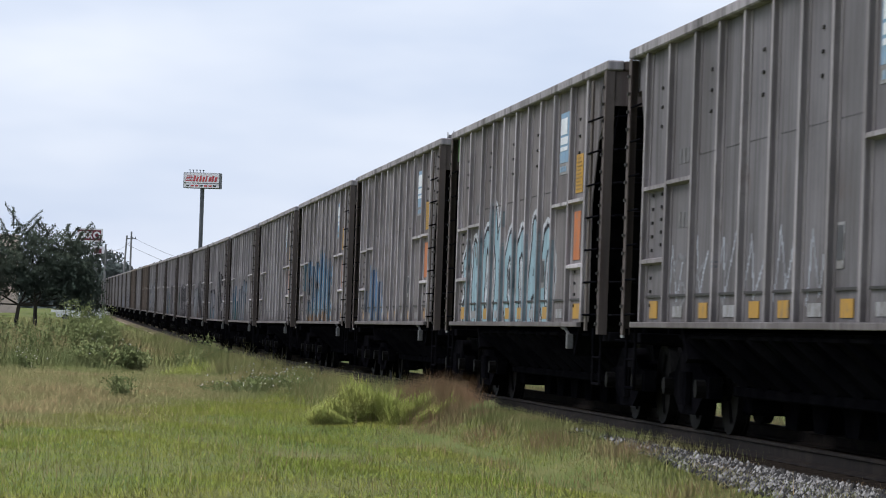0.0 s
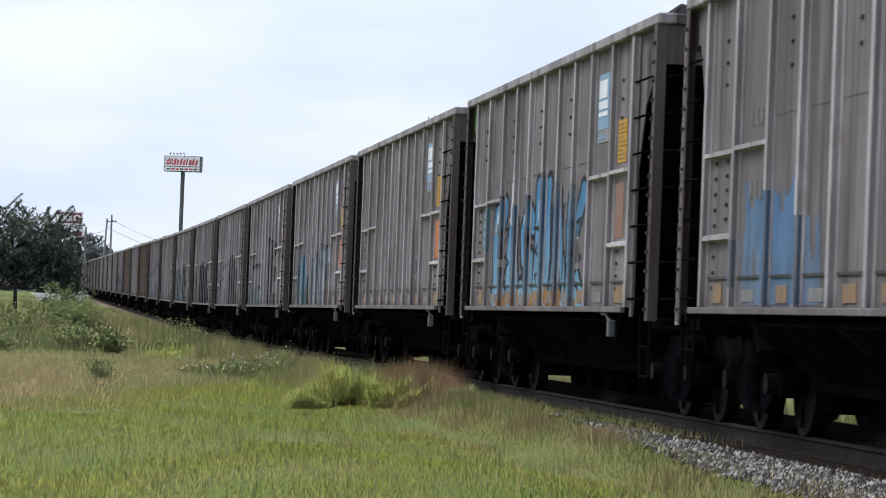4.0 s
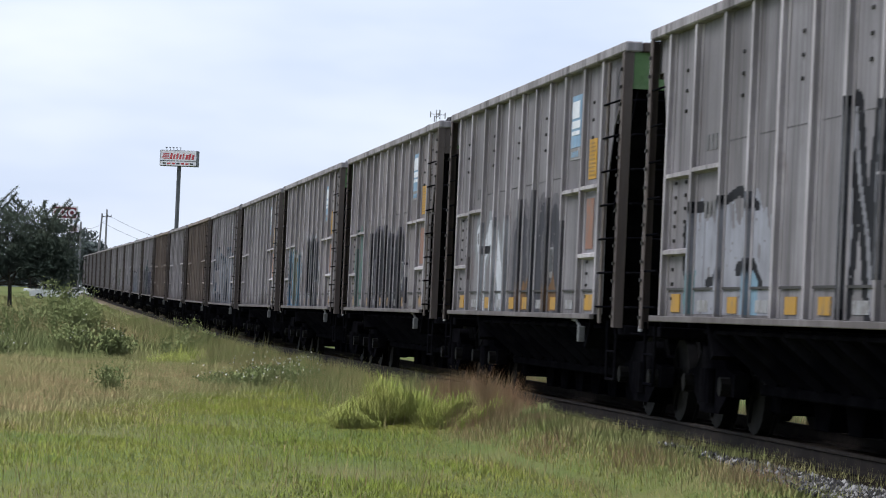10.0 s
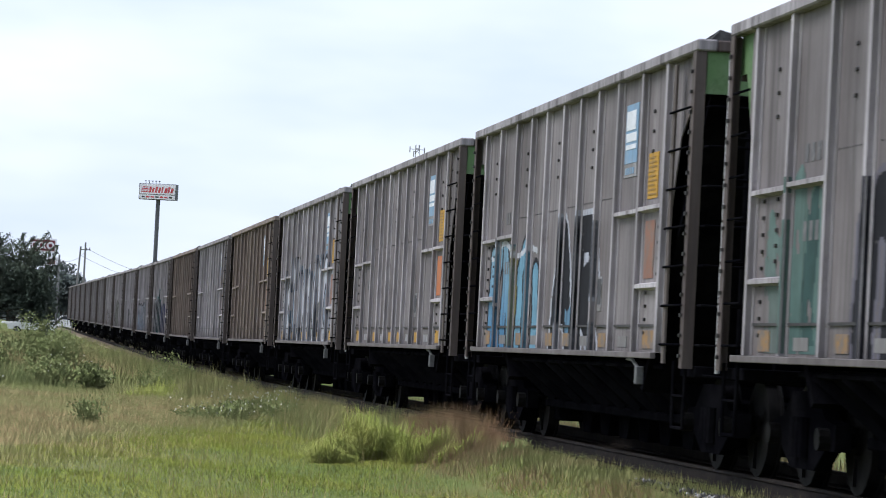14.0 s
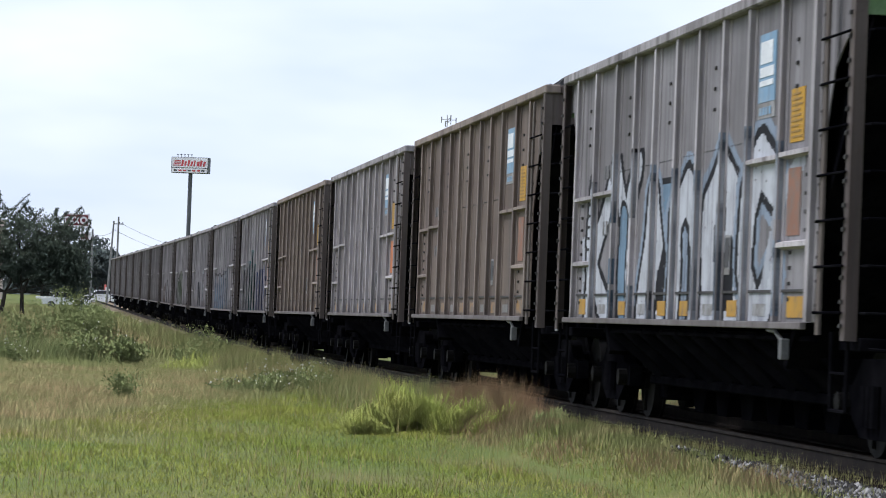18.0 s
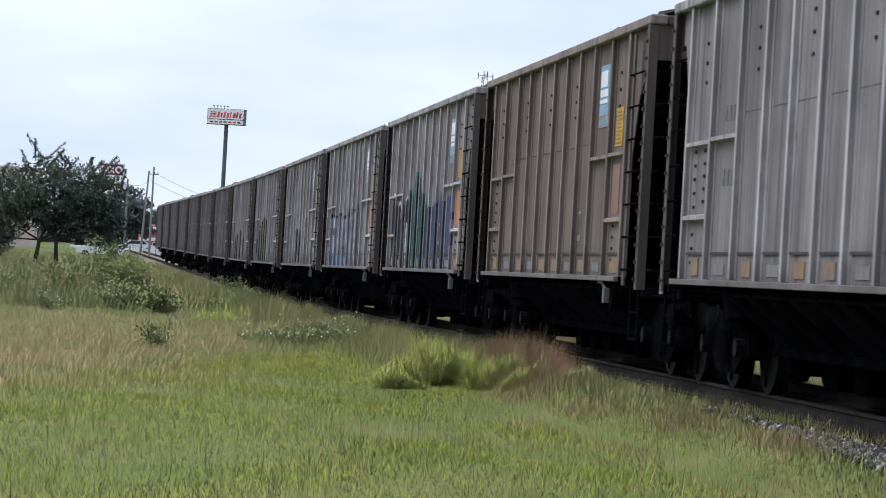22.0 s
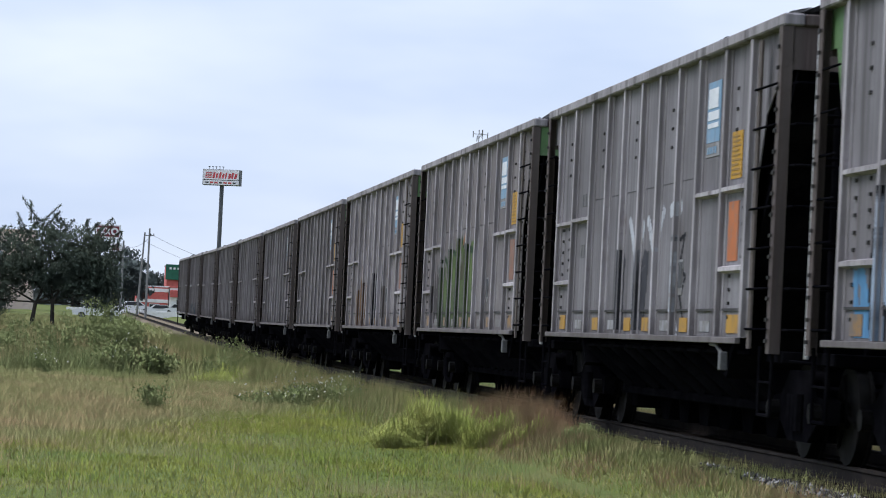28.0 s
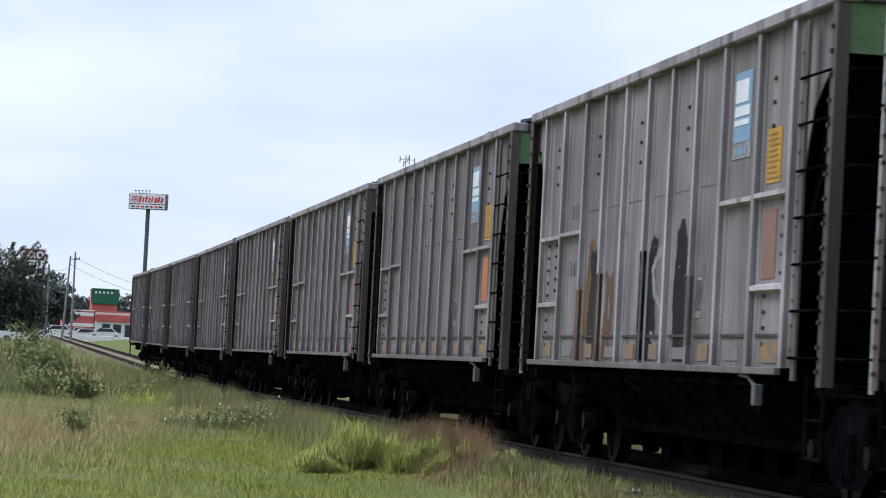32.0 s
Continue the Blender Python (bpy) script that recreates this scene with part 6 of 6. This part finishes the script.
    blades("rank_verge", x, y, rng.uniform(0.12, 0.62, len(x)) * (0.8 + 0.6 * np.sin(y * 0.7) * np.sin(y * 0.23 + 1)), rng.uniform(0.008, 0.018, len(x)), 0.7, M_FIELD, "rank straw-green growth along the foot of the line", rng)
    # straw and green growth on and behind the mound
    n = 26000
    y = 104 + 60 * rng.random(n) ** 1.2
    x = -8 + 12.5 * rng.random(n)
    blades("mound_grass", x, y, rng.uniform(0.15, 0.62, n) * (1 + 0.4 * wave(x, y, 0.5)), rng.uniform(0.010, 0.024, n), 0.45, M_DRY, "straw-coloured grass behind the weedy mound", rng)
    n = 34000
    y = 92 + 18 * rng.random(n)
    x = -0.6 + rng.normal(0, 1.9, n)
    keep = (x < 2.6) & (x > -6)
    x, y = x[keep], y[keep]
    blades("mound_growth", x, y, rng.uniform(0.15, 0.62, len(x)) * (1 + 0.4 * wave(x, y, 0.5)) * (1 - 0.5 * bump01(np.abs(x + 0.6), 1.5, 3.2)), rng.uniform(0.008, 0.02, len(x)), 0.6, M_WEED, "rank green growth covering a low mound", rng)
    # low clumps of mixed growth that break up the middle field
    spots = rng.random((170, 2)) * np.array([9.5, 42]) + np.array([-4.5, 58])
    k = rng.integers(0, 170, 60000)
    size = rng.uniform(0.25, 0.9, 170)[k]
    x, y = spots[k, 0] + rng.normal(0, 0.5, 60000) * size, spots[k, 1] + rng.normal(0, 1.4, 60000) * size
    keep = x < 5.9
    x, y, size = x[keep], y[keep], size[keep]
    blades("clumped_grass", x, y, rng.uniform(0.04, 0.26, len(x)) * (0.5 + 0.7 * size), rng.uniform(0.006, 0.012, len(x)), 1.1, M_FIELD, "low clumps of straw-green growth in the dry grass", rng)
    # tall stalks that stand out of the mound
    n = 9000
    y = 94 + 18 * rng.random(n)
    x = -0.8 + rng.normal(0, 2.2, n)
    blades("mound_stalks", x, y, rng.uniform(0.3, 0.95, n) * np.exp(-((x + 0.2) / 3.2) ** 2), rng.uniform(0.006, 0.014, n), 0.5, M_DRY, "straw stalks standing out of the weedy mound", rng)
    # green strip beyond the line
    n = 14000
    y = 15 + 70 * rng.random(n)
    x = 10.0 + np.abs(rng.normal(0, 1.2, n))
    blades("far_side_grass", x, y, rng.uniform(0.15, 0.5, n), rng.uniform(0.012, 0.03, n), 0.5, M_DRY, "rough straw-coloured grass beyond the rails", rng)


meadow()


def tussock(x, y, r, h, n, seed, material=M_TUSSOCK, label="dense bright green grass tussock in the field"):
    """A loose dome of fine arching blades: upright in the middle, falling over all round its foot."""
    rng = np.random.default_rng(seed)
    n = n * 7 // 10
    a = rng.uniform(0, 2 * math.pi, n)
    q = rng.random(n) ** 0.55
    lump = 1 + 0.22 * np.sin(3 * a + seed) + 0.14 * np.sin(7 * a + 2 * seed)
    bx, by = x + np.cos(a) * q * r * 0.75 * lump, y + np.sin(a) * q * r * 0.75 * lump
    z = ground_z(bx, by) - 0.02
    clump = 0.8 + 0.3 * np.sin(bx * 11 + seed) * np.sin(by * 8 + seed)
    hh = h * rng.uniform(0.25, 1.15, n) * np.sqrt(np.maximum(1 - 0.92 * q * q, 0.04)) * clump
    b = a + rng.normal(0, 1.1, n)
    out = hh * (0.3 + 0.5 * q) + 0.30 * r * q * rng.uniform(0.2, 1.2, n)
    w = rng.uniform(0.005, 0.011, n)
    dx, dy = -np.sin(b) * w / 2, np.cos(b) * w / 2
    cx, cy = np.cos(b) * out, np.sin(b) * out
    tip = hh * rng.uniform(0.55, 0.98, n)
    p = [np.stack([bx - dx, by - dy, z], -1), np.stack([bx + dx, by + dy, z], -1), np.stack([bx + dx * 0.8 + cx * 0.45, by + dy * 0.8 + cy * 0.45, z + hh * 0.85], -1), np.stack([bx - dx * 0.8 + cx * 0.45, by - dy * 0.8 + cy * 0.45, z + hh * 0.85], -1), np.stack([bx + cx, by + cy, z + tip], -1)]
    tri = np.array([[0, 1, 2], [0, 2, 3], [3, 2, 4]])
    ob = raw_mesh("grass_tussock", np.stack(p, 1).reshape(-1, 3), (tri[None] + 5 * np.arange(n)[:, None, None]).reshape(-1, 3), material)
    return tagged(ob, label, "grass", group="tussocks in the field")


tussock(5.02, 45.2, 0.62, 0.78, 5200, 1)
tussock(5.30, 45.6, 0.45, 0.66, 2600, 11)
tussock(4.66, 44.8, 0.40, 0.52, 2000, 12)
tussock(4.36, 43.6, 0.36, 0.36, 2000, 2)
tussock(4.60, 46.0, 0.50, 0.34, 1800, 3)
tussock(5.72, 44.3, 0.50, 0.56, 2400, 4)
tussock(5.98, 43.1, 0.40, 0.36, 1600, 9)
tussock(6.40, 41.0, 0.30, 0.36, 900, 5, M_WEED, "small dark green tuft beside the rails")
tussock(3.9, 88, 0.9, 0.5, 1200, 6)
tussock(4.6, 93, 0.9, 0.55, 1200, 7)
tussock(9.6, 30, 0.5, 0.55, 900, 8, M_TUSSOCK, "bright grass tuft beyond the rails")


def weed(x, y, r, h, leaves, size, seed, label, flowers=0):
    """A leafy weed: several stems, leaves along them, some with pale flowers."""
    rng = np.random.default_rng(seed)
    t = tagged(thing_at("weed", x, y, gz(x, y) - 0.02), label, "weed", group="leafy weeds in the field")
    bm = B()
    tips = []
    for i in range(9):
        a = rng.uniform(0, 6.28)
        tip = Vector((math.cos(a) * r * rng.uniform(0.2, 1), math.sin(a) * r * rng.uniform(0.2, 1), h * rng.uniform(0.6, 1.05)))
        bar(bm, (0.25 * tip.x, 0.25 * tip.y, 0), tip, 0.008, 5)
        tips.append(np.array(tip))
    tagged(part("stem", bm, M_WEED, t), kind="stuff")
    tips = np.array(tips)
    leaves, size = leaves * 2, size * 0.66
    i = rng.integers(0, 9, leaves)
    u = rng.uniform(0.25, 1.0, leaves)[:, None]
    p = tips[i] * np.concatenate([0.25 + 0.75 * u, 0.25 + 0.75 * u, u], 1) + rng.normal(0, 1, (leaves, 3)) * np.array([r * 0.16, r * 0.16, h * 0.08])
    p[:, 2] = np.maximum(p[:, 2], 0.03)
    f = leaf_mesh(p, size, rng, M_WEED, "foliage", 0.55)
    f.parent = t
    tagged(f, kind="stuff")
    if flowers:
        q = tips[rng.integers(0, 9, flowers)] + rng.normal(0, 0.12, (flowers, 3)) + np.array([0, 0, 0.05])
        f = leaf_mesh(q, 0.034, rng, M_FLOWER, "blossom", 0.9)
        f.parent = t
        tagged(f, kind="stuff")


rng_w = random.Random(5)
weed(1.65, 58.0, 0.5, 0.55, 520, 0.075, 40, "small dark leafy weed in dry grass")
for i in range(9):
    weed(3.9 + rng_w.uniform(0, 1.7), 63.5 + rng_w.uniform(0, 5), 0.5, 0.32, 420, 0.075, 50 + i, "low leafy green weed with pale flower heads", 26)
for i in range(19):
    weed(-4.2 + i * 0.38 + rng_w.uniform(-0.3, 0.3), 95 + rng_w.uniform(0, 12), rng_w.uniform(0.5, 0.95), rng_w.uniform(0.4, 1.25), 420, 0.11, 70 + i, "tall leafy weed on a low mound")
for i in range(7):
    weed(1.3 + rng_w.uniform(0, 1.5), 95 + rng_w.uniform(-3, 5), 0.6, rng_w.uniform(0.5, 0.9), 320, 0.15, 90 + i, "broad-leaved weed at the foot of a mound", 8)
for i in range(8):
    weed(0.75 + rng_w.uniform(0, 1.2), 103 + rng_w.uniform(0, 6), 0.6, rng_w.uniform(0.8, 1.6), 620, 0.10, 120 + i, "tall leafy weed at the head of a low mound")
weed(-0.3, 87.6, 0.5, 0.55, 260, 0.10, 99, "pale leafy weed before the mound", 40)
weed(4.4, 98, 0.7, 0.6, 360, 0.11, 100, "low leafy weed near the rails")
weed(5.3, 104, 0.8, 0.8, 420, 0.11, 101, "bushy weed near the rails")
weed(5.6, 112, 0.8, 1.0, 420, 0.11, 102, "bushy weed near the rails")
for i in range(6):
    weed(-5.5 + i * 1.1, 128 + rng_w.uniform(0, 22), 1.0, 0.8, 380, 0.14, 110 + i, "rough leafy weed on the far field")


# ---- what moves ----
# seconds, y of the far end of car 0
TRAVEL = [
    (0.0, 45.45), (1.0, 36.40), (3.0, 18.15), (6.0, -9.75), (8.0, -28.45), (10.0, -46.88), (12.0, -65.26), (14.0, -84.05), (17.0, -112.00), (20.0, -140.14), (22.0, -158.70), (24.0, -177.20), (28.0, -214.50), (30.0, -233.00), (32.0, -251.50)]


def car_pose(y):
    """Where a car stands whose middle is at y along the line."""
    a, b = float(track_z(y - 6.2)), float(track_z(y + 6.2))
    return pose(TRACK_X, y, (a + b) / 2, math.degrees(math.atan2(b - a, 12.4)))


def motions():
    """The train rolls towards the camera's side of the field; every axle turns with it."""
    ts, ys = [r[0] for r in TRAVEL], [r[1] for r in TRAVEL]
    for k, c in CARS:
        walk(c, [(t, car_pose(float(np.interp(t, ts, ys)) + PITCH * k - 7.4)) for t in sorted(set(ts) | set(range(33)))])
    steps = [i / 15 for i in range(32 * 15 + 1)]
    axles = [o for o in first_car.children if o.name.startswith("axle")]
    for a in axles:
        x, y, z = a.location
        walk(a, [(t, pose(x, y, z, math.degrees((ys[0] - float(np.interp(t, ts, ys))) / 0.457), 0, 0)) for t in steps])
    moved = {round(a.location.y, 2): a for a in axles}
    for k, c in CARS[1:]:
        for o in c.children:
            if o.name.startswith("axle"):
                o.rotation_mode = "QUATERNION"
                like = moved[round(o.location.y, 2)].animation_data
                o.animation_data_create()
                o.animation_data.action = like.action
                o.animation_data.action_slot = like.action_slot


motions()
